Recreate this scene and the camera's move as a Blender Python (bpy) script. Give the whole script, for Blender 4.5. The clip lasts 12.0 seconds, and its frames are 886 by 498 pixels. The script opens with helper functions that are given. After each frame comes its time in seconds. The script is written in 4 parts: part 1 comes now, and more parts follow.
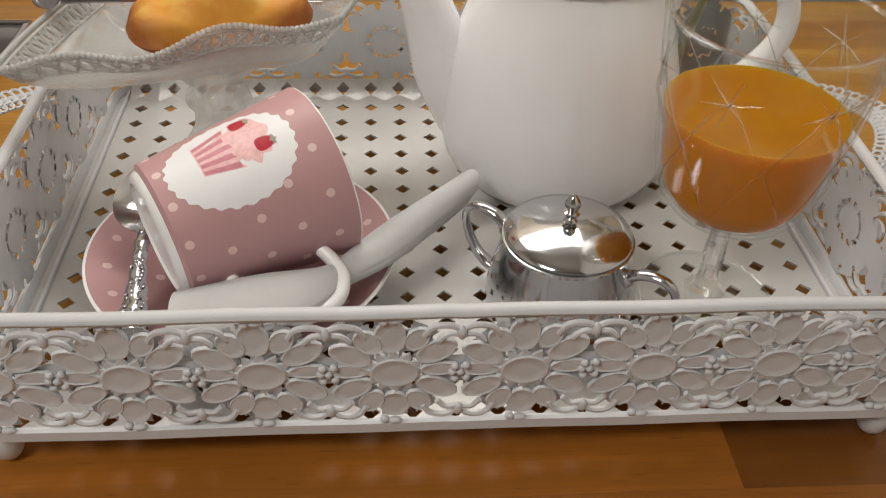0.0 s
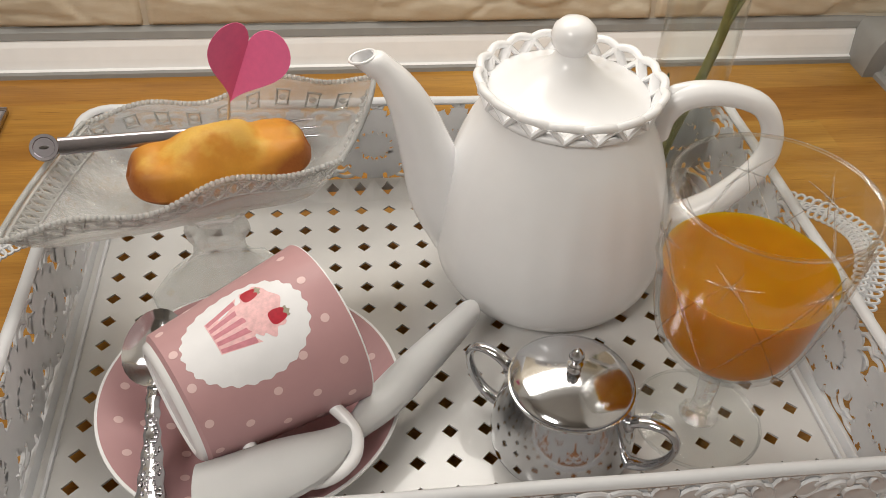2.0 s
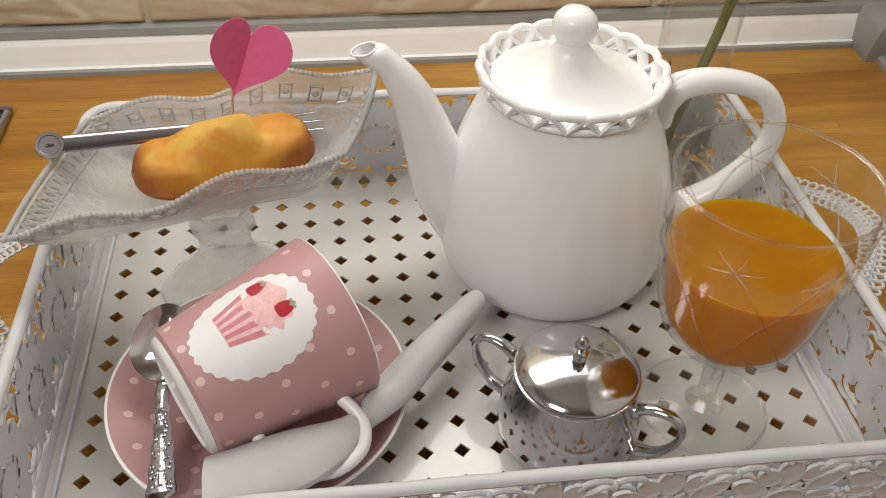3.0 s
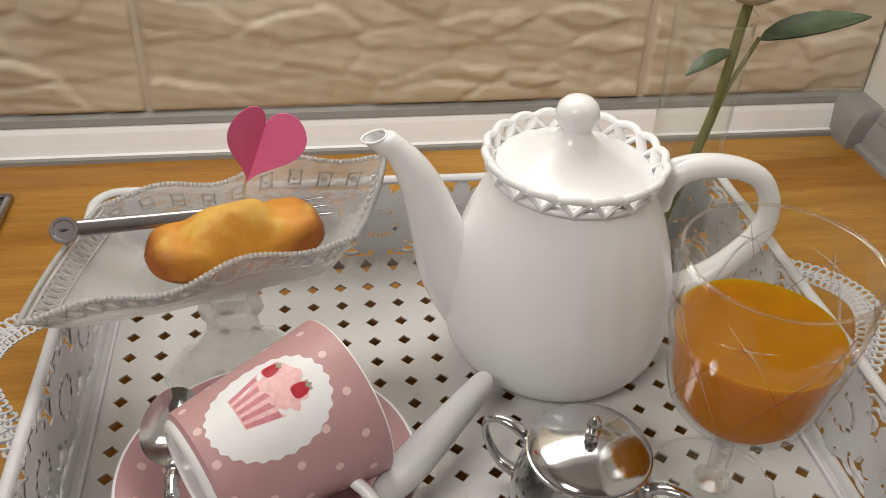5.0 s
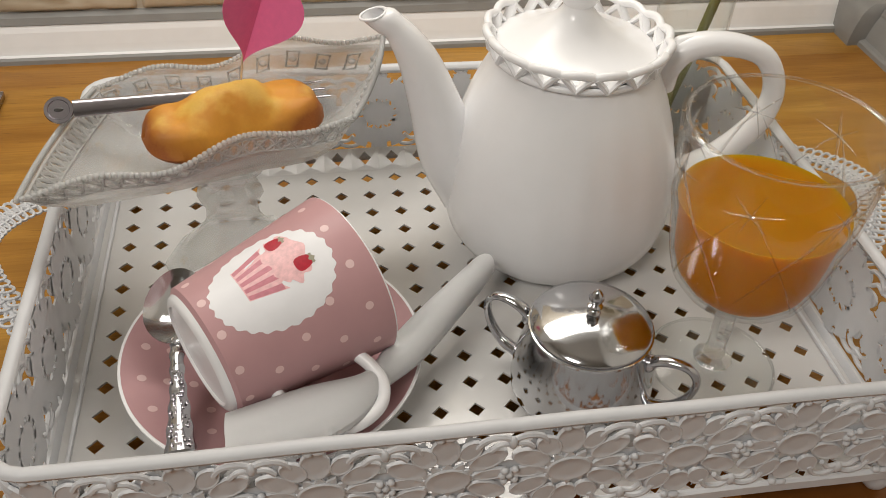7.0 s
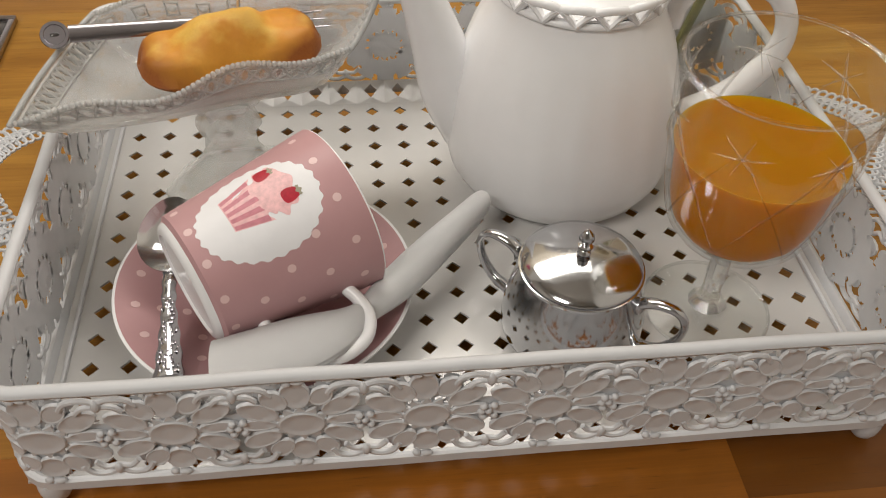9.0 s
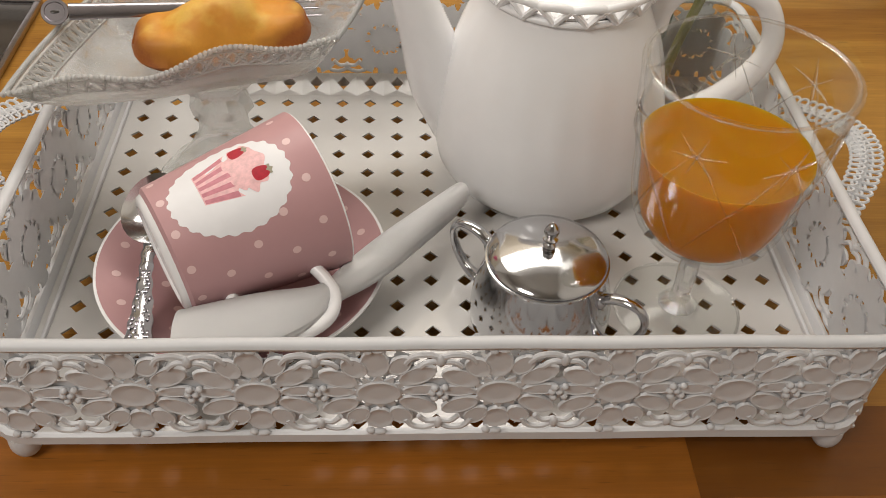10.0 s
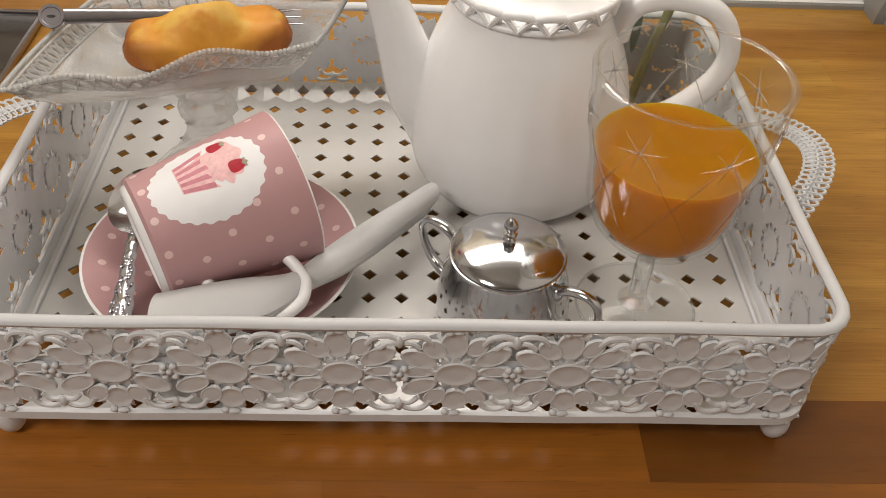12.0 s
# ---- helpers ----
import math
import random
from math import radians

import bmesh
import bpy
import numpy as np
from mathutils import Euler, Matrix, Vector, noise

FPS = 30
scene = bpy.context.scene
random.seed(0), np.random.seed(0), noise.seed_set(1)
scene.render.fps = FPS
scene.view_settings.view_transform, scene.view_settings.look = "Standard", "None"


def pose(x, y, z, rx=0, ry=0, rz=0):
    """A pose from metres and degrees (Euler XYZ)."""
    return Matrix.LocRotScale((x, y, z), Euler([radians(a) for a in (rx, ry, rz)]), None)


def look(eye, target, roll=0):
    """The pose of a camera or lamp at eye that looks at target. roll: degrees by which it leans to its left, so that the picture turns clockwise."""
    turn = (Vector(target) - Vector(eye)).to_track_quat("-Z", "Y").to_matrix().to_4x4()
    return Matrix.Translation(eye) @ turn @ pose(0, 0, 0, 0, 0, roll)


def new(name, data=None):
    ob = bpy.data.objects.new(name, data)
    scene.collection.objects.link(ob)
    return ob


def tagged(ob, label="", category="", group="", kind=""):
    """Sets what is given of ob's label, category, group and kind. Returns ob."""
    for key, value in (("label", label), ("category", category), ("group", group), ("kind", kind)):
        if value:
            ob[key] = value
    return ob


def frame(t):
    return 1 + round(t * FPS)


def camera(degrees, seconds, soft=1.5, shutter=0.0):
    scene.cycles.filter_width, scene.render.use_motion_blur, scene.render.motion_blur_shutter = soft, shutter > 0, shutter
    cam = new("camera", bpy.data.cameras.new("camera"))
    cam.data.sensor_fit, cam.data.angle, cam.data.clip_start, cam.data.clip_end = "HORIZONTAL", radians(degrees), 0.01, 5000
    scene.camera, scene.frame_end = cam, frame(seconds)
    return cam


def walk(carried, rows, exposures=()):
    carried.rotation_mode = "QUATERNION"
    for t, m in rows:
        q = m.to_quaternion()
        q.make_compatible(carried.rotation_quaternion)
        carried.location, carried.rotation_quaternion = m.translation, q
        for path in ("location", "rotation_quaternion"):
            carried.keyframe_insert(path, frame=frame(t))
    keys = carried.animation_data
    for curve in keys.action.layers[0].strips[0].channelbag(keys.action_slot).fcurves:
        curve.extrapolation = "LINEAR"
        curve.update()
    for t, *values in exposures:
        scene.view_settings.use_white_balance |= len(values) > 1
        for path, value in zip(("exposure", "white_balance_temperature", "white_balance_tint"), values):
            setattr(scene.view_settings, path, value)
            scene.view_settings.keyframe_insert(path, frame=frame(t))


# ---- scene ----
LENS = 52.77
PATH = [  # seconds, eye, target, roll
    (0, (-0.0286, -0.3123, 0.2850), (0.0379, 0.4590, -0.3479), 2.23),
    (0.5, (-0.0433, -0.3017, 0.3091), (0.0596, 0.4664, -0.3228), 3.75),
    (1, (-0.0481, -0.2727, 0.3438), (0.0672, 0.4830, -0.3008), 4.18),
    (1.5, (-0.0493, -0.2706, 0.3512), (0.0677, 0.4846, -0.2938), 3.83),
    (2, (-0.0494, -0.2673, 0.3519), (0.0649, 0.4802, -0.3024), 3.21),
    (2.5, (-0.0501, -0.2684, 0.3518), (0.0627, 0.4773, -0.3048), 2.81),
    (3, (-0.0492, -0.2692, 0.3529), (0.0586, 0.4732, -0.3083), 2.05),
    (3.5, (-0.0497, -0.2698, 0.3555), (0.0591, 0.4949, -0.2796), 1.48),
    (3.7, (-0.0504, -0.2693, 0.3577), (0.0612, 0.5144, -0.2533), 1.24),
    (5.3, (-0.0683, -0.2766, 0.3520), (0.0753, 0.5226, -0.2317), 2.82),
    (5.5, (-0.0686, -0.2784, 0.3449), (0.0757, 0.5163, -0.2447), 2.67),
    (6, (-0.0708, -0.2828, 0.3354), (0.0758, 0.4961, -0.2744), 2.71),
    (6.5, (-0.0724, -0.2860, 0.3344), (0.0738, 0.4753, -0.2972), 2.94),
    (8.5, (-0.0569, -0.2858, 0.3334), (0.0509, 0.4390, -0.3470), 1.64),
    (9, (-0.0510, -0.2873, 0.3338), (0.0481, 0.4188, -0.3673), 2.55),
    (9.5, (-0.0335, -0.2912, 0.3367), (0.0379, 0.4025, -0.3800), 2.50),
    (10, (-0.0179, -0.3033, 0.3337), (0.0340, 0.4135, -0.3616), 2.89),
    (10.5, (-0.0057, -0.3117, 0.3367), (0.0326, 0.4136, -0.3507), 2.98),
    (11, (0.0008, -0.3198, 0.3379), (0.0348, 0.4103, -0.3445), 2.86),
    (11.5, (0.0033, -0.3264, 0.3383), (0.0388, 0.4079, -0.3396), 2.84),
    (12, (0.0022, -0.3318, 0.3388), (0.0431, 0.4058, -0.3352), 3.08),
]
cam = camera(LENS, 12.0, soft=0.8, shutter=0.4)
walk(cam, [(t, look(eye, target, roll)) for t, eye, target, roll in PATH],
     [(0.0, 0.0, 6450, 10), (3.5, -0.02, 6420, 10), (6.5, -0.09, 6400, 10), (8.5, -0.08, 6450, 10), (9.5, -0.04, 6500, 11), (10.8, 0.05, 6600, 12), (12.0, 0.05, 6630, 12)])

# ---- light: a warm kitchen at night, a lamp strip over the worktop and an added front fill ----
world = bpy.data.worlds.new("room_dark")
scene.world = world
world.use_nodes = True
world.node_tree.nodes["Background"].inputs[0].default_value = (1.0, 0.9, 0.78, 1)
world.node_tree.nodes["Background"].inputs[1].default_value = 0.05


def area_lamp(name, eye, target, sx, sy, watts, colour):
    data = bpy.data.lights.new(name, "AREA")
    data.shape, data.size, data.size_y, data.energy, data.color = "RECTANGLE", sx, sy, watts, colour
    ob = new(name, data)
    ob.matrix_world = look(eye, target)
    return ob


area_lamp("strip_lamp", (-0.03, 0.30, 0.56), (-0.02, 0.06, 0.0), 0.52, 0.2, 1.95, (1.0, 0.95, 0.87))
# Unseen fill from the front left, added to brighten teapot, napkin and tray front.
area_lamp("fill_lamp", (-0.72, -0.76, 1.20), (0.0, 0.05, 0.05), 0.45, 0.32, 9.6, (1.0, 0.95, 0.875))

# ---- materials ----


class Nodes:
    """A short way to write a node tree."""

    def __init__(self, name):
        self.material = bpy.data.materials.new(name)
        self.material.use_nodes = True
        self.tree = self.material.node_tree
        self.bsdf = self.tree.nodes["Principled BSDF"]
        self.output = self.tree.nodes["Material Output"]

    def add(self, kind, links=(), **settings):
        node = self.tree.nodes.new(kind)
        for key, value in settings.items():
            node.inputs[key.replace("_", " ")].default_value = value
        for key, socket in dict(links).items():
            self.tree.links.new(socket, node.inputs[key])
        return node

    def link(self, socket, key):
        self.tree.links.new(socket, self.bsdf.inputs[key])

    def place(self, scale=(1, 1, 1)):
        """Object coordinates in metres, stretched."""
        mapping = self.add("ShaderNodeMapping", {"Vector": self.add("ShaderNodeTexCoord").outputs["Object"]})
        mapping.inputs["Scale"].default_value = scale
        return mapping.outputs[0]

    def noise(self, vector, scale, detail=4.0, rough=0.55):
        return self.add("ShaderNodeTexNoise", {"Vector": vector}, Scale=scale, Detail=detail, Roughness=rough).outputs["Fac"]

    def ramp(self, fac, stops):
        node = self.add("ShaderNodeValToRGB", {"Fac": fac})
        while len(node.color_ramp.elements) < len(stops):
            node.color_ramp.elements.new(0.5)
        for element, (at, colour) in zip(node.color_ramp.elements, stops):
            element.position, element.color = at, (*colour, 1)
        return node.outputs[0]

    def mix(self, fac, a, b, mode="MIX"):
        node = self.tree.nodes.new("ShaderNodeMixRGB")
        node.blend_type = mode
        for key, value in (("Fac", fac), ("Color1", a), ("Color2", b)):
            if isinstance(value, (int, float)):
                node.inputs[key].default_value = value
            elif isinstance(value, tuple):
                node.inputs[key].default_value = (*value, 1)
            else:
                self.tree.links.new(value, node.inputs[key])
        return node.outputs[0]

    def bump(self, height, strength, distance=0.001):
        self.link(self.add("ShaderNodeBump", {"Height": height}, Strength=strength, Distance=distance).outputs[0], "Normal")


def plain(name, colour, rough, metal=0.0, vary=0.06, scale=60.0, bump=0.05, coat=0.0, depth=0.0004):
    """Paint, glaze or metal with a faint mottle and a fine relief."""
    n = Nodes(name)
    where = n.place()
    dark, light = (tuple(min(1.0, c * k) for c in colour) for k in (1 - vary, 1 + vary))
    n.link(n.ramp(n.noise(where, scale), [(0.3, dark), (0.7, light)]), "Base Color")
    n.bsdf.inputs["Roughness"].default_value, n.bsdf.inputs["Metallic"].default_value = rough, metal
    n.bsdf.inputs["Coat Weight"].default_value, n.bsdf.inputs["Coat Roughness"].default_value = coat, 0.05
    if bump:
        n.bump(n.noise(where, scale * 6), bump, depth)
    return n.material


def glass(name, tint, clear, rough=0.0, bump=0.0, reflection_haze=0.0):
    """Clear table glass: partly refracting, partly letting the light straight through, as thin walls do. A white
    diffuse share stands in for the many reflections of pressed glass.
    """
    n = Nodes(name)
    n.bsdf.inputs["Base Color"].default_value = (*tint, 1)
    n.bsdf.inputs["Roughness"].default_value, n.bsdf.inputs["IOR"].default_value = rough, 1.48
    n.bsdf.inputs["Transmission Weight"].default_value = 1.0
    if bump:
        n.bump(n.noise(n.place(), 260.0, 2.0), bump, 0.001)
    straight = n.add("ShaderNodeBsdfTransparent")
    straight.inputs[0].default_value = (*tint, 1)
    blend = n.add("ShaderNodeMixShader")
    blend.inputs[0].default_value = clear
    n.tree.links.new(n.bsdf.outputs[0], blend.inputs[1])
    n.tree.links.new(straight.outputs[0], blend.inputs[2])
    if reflection_haze:
        haze = n.add("ShaderNodeBsdfDiffuse")
        haze.inputs[0].default_value = (0.85, 0.86, 0.85, 1)
        last = n.add("ShaderNodeMixShader")
        last.inputs[0].default_value = reflection_haze
        n.tree.links.new(blend.outputs[0], last.inputs[1])
        n.tree.links.new(haze.outputs[0], last.inputs[2])
        blend = last
    n.tree.links.new(blend.outputs[0], n.output.inputs["Surface"])
    return n.material


def thin_glass(name, tint, least, most):
    """Thin clear glass: looked straight through, with a gloss that grows towards its edges."""
    n = Nodes(name)
    n.tree.nodes.remove(n.bsdf)
    straight, gloss = n.add("ShaderNodeBsdfTransparent"), n.add("ShaderNodeBsdfGlossy", Roughness=0.03)
    straight.inputs[0].default_value = (*tint, 1)
    steep = n.add("ShaderNodeMath", {0: n.add("ShaderNodeLayerWeight", Blend=0.5).outputs["Facing"]})
    steep.operation = "POWER"
    steep.inputs[1].default_value = 3.5
    share = n.add("ShaderNodeMapRange", {0: steep.outputs[0]})
    share.inputs["To Min"].default_value, share.inputs["To Max"].default_value = least, most
    blend = n.add("ShaderNodeMixShader", {0: share.outputs[0]})
    n.tree.links.new(straight.outputs[0], blend.inputs[1])
    n.tree.links.new(gloss.outputs[0], blend.inputs[2])
    n.tree.links.new(blend.outputs[0], n.output.inputs["Surface"])
    return n.material


def wood(name, tones):
    """Oiled hardwood staves, the grain along x, each stave of its own tone."""
    n = Nodes(name)
    shift = n.add("ShaderNodeObjectInfo").outputs["Random"]
    where = n.add("ShaderNodeVectorMath", {0: n.place((5, 90, 90))})
    n.tree.links.new(n.add("ShaderNodeMath", {0: shift}).outputs[0], where.inputs[1])
    grain = n.noise(where.outputs[0], 1.0, 6.0, 0.62)
    fine = n.noise(n.place((18, 700, 700)), 1.0, 3.0)
    tone = n.ramp(shift, list(zip((0.0, 0.35, 0.7, 1.0), tones)))
    broad = n.noise(n.place((7, 38, 38)), 1.0, 3.0)
    fleck = n.noise(n.place((48, 560, 560)), 1.0, 2.0)
    washed = n.mix(n.ramp(broad, [(0.32, (0.55, 0.55, 0.55)), (0.60, (0, 0, 0))]), tone, (0.27, 0.10, 0.012))
    veined = n.mix(n.ramp(grain, [(0.35, (0.30, 0.30, 0.30)), (0.62, (0, 0, 0))]), washed, (0.17, 0.07, 0.016))
    lined = n.mix(n.ramp(fine, [(0.45, (0.16, 0.16, 0.16)), (0.6, (0, 0, 0))]), veined, (0.14, 0.06, 0.015))
    n.link(n.mix(n.ramp(fleck, [(0.63, (0, 0, 0)), (0.74, (0.45, 0.45, 0.45))]), lined, (0.10, 0.04, 0.010)), "Base Color")
    n.link(n.ramp(grain, [(0.2, (0.42, 0.42, 0.42)), (0.8, (0.28, 0.28, 0.28))]), "Roughness")
    n.bsdf.inputs["Specular IOR Level"].default_value = 0.28
    n.bump(fine, 0.15, 0.0004)
    return n.material


def stone():
    n = Nodes("split_stone_tile")
    where = n.place((1, 1, 2.2))
    large, small = n.noise(where, 9.0, 5.0), n.noise(where, 70.0, 6.0, 0.7)
    base = n.ramp(large, [(0.25, (0.52, 0.43, 0.305)), (0.5, (0.64, 0.56, 0.43)), (0.75, (0.73, 0.66, 0.53))])
    n.link(n.mix(n.ramp(small, [(0.35, (0.25, 0.25, 0.25)), (0.65, (0, 0, 0))]), base, (0.44, 0.35, 0.24)), "Base Color")
    n.bsdf.inputs["Roughness"].default_value = 0.5
    n.bump(small, 0.2, 0.001)
    return n.material


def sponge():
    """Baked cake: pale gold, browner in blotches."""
    n = Nodes("baked_cake")
    where = n.place()
    large, small = n.noise(where, 45.0, 3.0), n.noise(where, 900.0, 3.0, 0.7)
    base = n.ramp(large, [(0.3, (0.60, 0.245, 0.018)), (0.5, (0.68, 0.30, 0.028)), (0.7, (0.74, 0.35, 0.04))])
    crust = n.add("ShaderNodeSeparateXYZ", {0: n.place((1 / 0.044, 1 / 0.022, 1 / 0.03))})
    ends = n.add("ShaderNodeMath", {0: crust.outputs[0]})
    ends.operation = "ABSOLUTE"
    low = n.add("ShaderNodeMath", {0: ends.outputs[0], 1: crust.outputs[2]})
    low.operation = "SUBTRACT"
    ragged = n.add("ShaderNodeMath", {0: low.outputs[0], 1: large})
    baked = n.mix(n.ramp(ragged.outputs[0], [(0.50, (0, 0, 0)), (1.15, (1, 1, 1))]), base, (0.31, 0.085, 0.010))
    risen = n.add("ShaderNodeMath", {0: crust.outputs[2], 1: large})
    risen.operation = "MULTIPLY"
    pale = n.mix(n.ramp(risen.outputs[0], [(0.28, (0, 0, 0)), (0.40, (1, 1, 1))]), baked, (0.74, 0.45, 0.085))
    n.link(n.mix(n.ramp(small, [(0.4, (0.16, 0.16, 0.16)), (0.6, (0, 0, 0))]), pale, (0.52, 0.22, 0.03)), "Base Color")
    n.bsdf.inputs["Roughness"].default_value = 0.55
    n.bsdf.inputs["Subsurface Weight"].default_value = 0.12
    n.bsdf.inputs["Subsurface Radius"].default_value = (0.006, 0.003, 0.001)
    n.bsdf.inputs["Subsurface Scale"].default_value = 0.5
    n.bump(small, 0.3, 0.0003)
    return n.material


def juice_liquid():
    n = Nodes("orange_juice")
    cloudy = n.noise(n.place(), 60.0, 3.0)
    n.link(n.ramp(cloudy, [(0.35, (0.50, 0.22, 0.002)), (0.65, (0.58, 0.27, 0.004))]), "Base Color")
    n.bsdf.inputs["Roughness"].default_value = 0.3
    n.bsdf.inputs["Specular IOR Level"].default_value = 0.15
    n.bsdf.inputs["Subsurface Weight"].default_value = 1.0
    n.bsdf.inputs["Subsurface Radius"].default_value = (0.020, 0.014, 0.003)
    n.bsdf.inputs["Subsurface Scale"].default_value = 1.0
    through_it = n.add("ShaderNodeBsdfTranslucent")
    through_it.inputs[0].default_value = (0.95, 0.50, 0.012, 1)
    blend = n.add("ShaderNodeMixShader")
    blend.inputs[0].default_value = 0.4
    n.tree.links.new(n.bsdf.outputs[0], blend.inputs[1])
    n.tree.links.new(through_it.outputs[0], blend.inputs[2])
    n.tree.links.new(blend.outputs[0], n.output.inputs["Surface"])
    return n.material


def paper_cloth():
    n = Nodes("paper_napkin")
    where = n.place()
    n.link(n.ramp(n.noise(where, 30.0), [(0.3, (0.93, 0.93, 0.93)), (0.7, (0.96, 0.96, 0.96))]), "Base Color")
    n.bsdf.inputs["Roughness"].default_value = 0.9
    return n.material


WOOD = wood("oiled_stave_wood", ((0.46, 0.215, 0.036), (0.57, 0.305, 0.058), (0.50, 0.25, 0.044), (0.60, 0.335, 0.07)))
# Red and dark staves: their own tone, with the tray's front shade painted in.
SHADED_RED_WOOD = wood("oiled_red_shaded_stave_wood", ((0.38, 0.128, 0.016), (0.41, 0.142, 0.018), (0.39, 0.133, 0.017), (0.42, 0.147, 0.020)))
SHADED_DARK_WOOD = wood("oiled_dark_shaded_stave_wood", ((0.16, 0.052, 0.008), (0.175, 0.057, 0.008), (0.165, 0.054, 0.008), (0.18, 0.06, 0.009)))
PALE_WOOD = wood("oiled_pale_stave_wood", ((0.55, 0.30, 0.06), (0.56, 0.31, 0.062), (0.57, 0.32, 0.065), (0.58, 0.325, 0.066)))
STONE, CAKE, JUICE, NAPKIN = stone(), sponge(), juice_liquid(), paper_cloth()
WHITE_METAL = plain("white_lacquered_metal", (0.65, 0.66, 0.68), 0.5, vary=0.03, bump=0.2, depth=0.0002, scale=90.0)
WHITE_TRAY = plain("glossy_white_lacquer", (0.62, 0.61, 0.595), 0.18, vary=0.03, bump=0.12, scale=24.0, coat=0.5)
CERAMIC = plain("white_glazed_porcelain", (0.90, 0.90, 0.91), 0.26, vary=0.012, bump=0.0, coat=0.12)
PINK = plain("pink_glazed_porcelain", (0.535, 0.31, 0.32), 0.42, vary=0.03, bump=0.0, coat=0.0)
DOT = plain("pale_pink_print", (0.80, 0.58, 0.57), 0.4, vary=0.02, bump=0.0, coat=0.0)
PRINT_WHITE = plain("white_print", (0.86, 0.86, 0.88), 0.4, vary=0.04, bump=0.0, coat=0.0)
PRINT_ROSE = plain("rose_print", (0.62, 0.24, 0.29), 0.4, vary=0.12, scale=400.0, bump=0.0, coat=0.0)
PRINT_BLUSH = plain("blush_print", (0.85, 0.52, 0.53), 0.4, vary=0.14, scale=420.0, bump=0.0, coat=0.0)
PRINT_RED = plain("red_print", (0.45, 0.015, 0.035), 0.4, vary=0.15, scale=500.0, bump=0.0, coat=0.0)
PRINT_GREEN = plain("green_print", (0.36, 0.34, 0.26), 0.3, vary=0.1, bump=0.0)
SILVER = plain("polished_silver", (0.58, 0.585, 0.60), 0.11, 1.0, vary=0.03, bump=0.0)
STEEL = plain("stainless_steel", (0.42, 0.40, 0.43), 0.22, 1.0, vary=0.05, bump=0.03)
GREY_PLASTIC = plain("grey_plastic_seal", (0.30, 0.30, 0.29), 0.5, vary=0.05)
WHITE_PLASTIC = plain("white_plastic_profile", (0.92, 0.92, 0.92), 0.35, vary=0.02, bump=0.02)
WALL_PAINT = plain("off_white_wall_paint", (0.78, 0.76, 0.72), 0.8, vary=0.03, scale=14.0, bump=0.1)
ROOM_PAINT = plain("cream_room_paint", (0.64, 0.61, 0.57), 0.9, vary=0.04, scale=5.0, bump=0.1)
HOB_GLASS = plain("dark_hob_glass", (0.05, 0.045, 0.042), 0.12, vary=0.1, bump=0.0, coat=0.12)
PAPER = plain("pink_card", (0.90, 0.17, 0.36), 0.7, vary=0.04, scale=300.0, bump=0.15)
STICK = plain("pale_toothpick_wood", (0.62, 0.48, 0.34), 0.7, vary=0.12, scale=200.0)
STEM_GREEN = plain("green_stem", (0.19, 0.185, 0.06), 0.5, vary=0.2, scale=120.0, bump=0.2)
LEAF_GREEN = plain("dark_green_leaf", (0.045, 0.085, 0.035), 0.45, vary=0.3, scale=90.0, bump=0.3)
PETAL = plain("cream_petal", (0.80, 0.72, 0.55), 0.6, vary=0.08, scale=70.0, bump=0.1)
GROUT = plain("pale_grout", (0.62, 0.56, 0.46), 0.85, vary=0.06)
CLEAR_GLASS = thin_glass("clear_glass", (0.985, 0.99, 0.985), 0.03, 0.45)
# The last number, here and in LACE_GLASS, whitens the glass in place of reflections.
PRESSED_GLASS = glass("pressed_glass", (0.99, 0.995, 0.99), 0.66, 0.08, 0.16, 0.24)
CUT_GLASS = glass("cut_glass_line", (0.99, 0.99, 0.99), 0.72, 0.02)
LACE_GLASS = glass("lace_glass", (0.97, 0.97, 0.96), 0.35, 0.04, 0.0, 0.36)
FOOT_GLASS = thin_glass("thin_foot_glass", (0.98, 0.985, 0.98), 0.035, 0.5)
STEM_GLASS = glass("thick_stem_glass", (0.995, 0.995, 0.995), 0.45)
VASE_GLASS = thin_glass("vase_glass", (0.985, 0.99, 0.98), 0.04, 0.42)

# ---- shape helpers; shapes are written in decimetres and brought to metres in part() ----
DM = 0.1


def part(name, bm, material, parent, label="", smooth=True, kind=""):
    bmesh.ops.recalc_face_normals(bm, faces=bm.faces)
    bm.transform(Matrix.Scale(DM, 4))
    mesh = bpy.data.meshes.new(name)
    bm.to_mesh(mesh)
    bm.free()
    mesh.materials.append(material)
    if smooth:
        mesh.shade_smooth()
        mesh.set_sharp_from_angle(angle=radians(38))
    ob = new(name, mesh)
    ob.parent = parent
    return tagged(ob, label, kind=kind)


def thing(name, label, category, x, y, z, turn=0.0, group="", kind="", matrix=None):
    ob = new(name)
    ob.empty_display_size = 0.01
    ob.matrix_world = matrix if matrix else pose(x * DM, y * DM, z * DM, 0, 0, turn)
    return tagged(ob, label, category, group, kind)


def grid_faces(bm, rings, closed=True, caps=(False, False)):
    """Joins equal rings of points into a skin."""
    made = [[bm.verts.new(p) for p in ring] for ring in rings]
    n = len(made[0])
    for a, b in zip(made, made[1:]):
        for k in range(n if closed else n - 1):
            bm.faces.new((a[k], a[(k + 1) % n], b[(k + 1) % n], b[k]))
    if caps[0]:
        bm.faces.new(made[0][::-1])
    if caps[1]:
        bm.faces.new(made[-1])
    return made


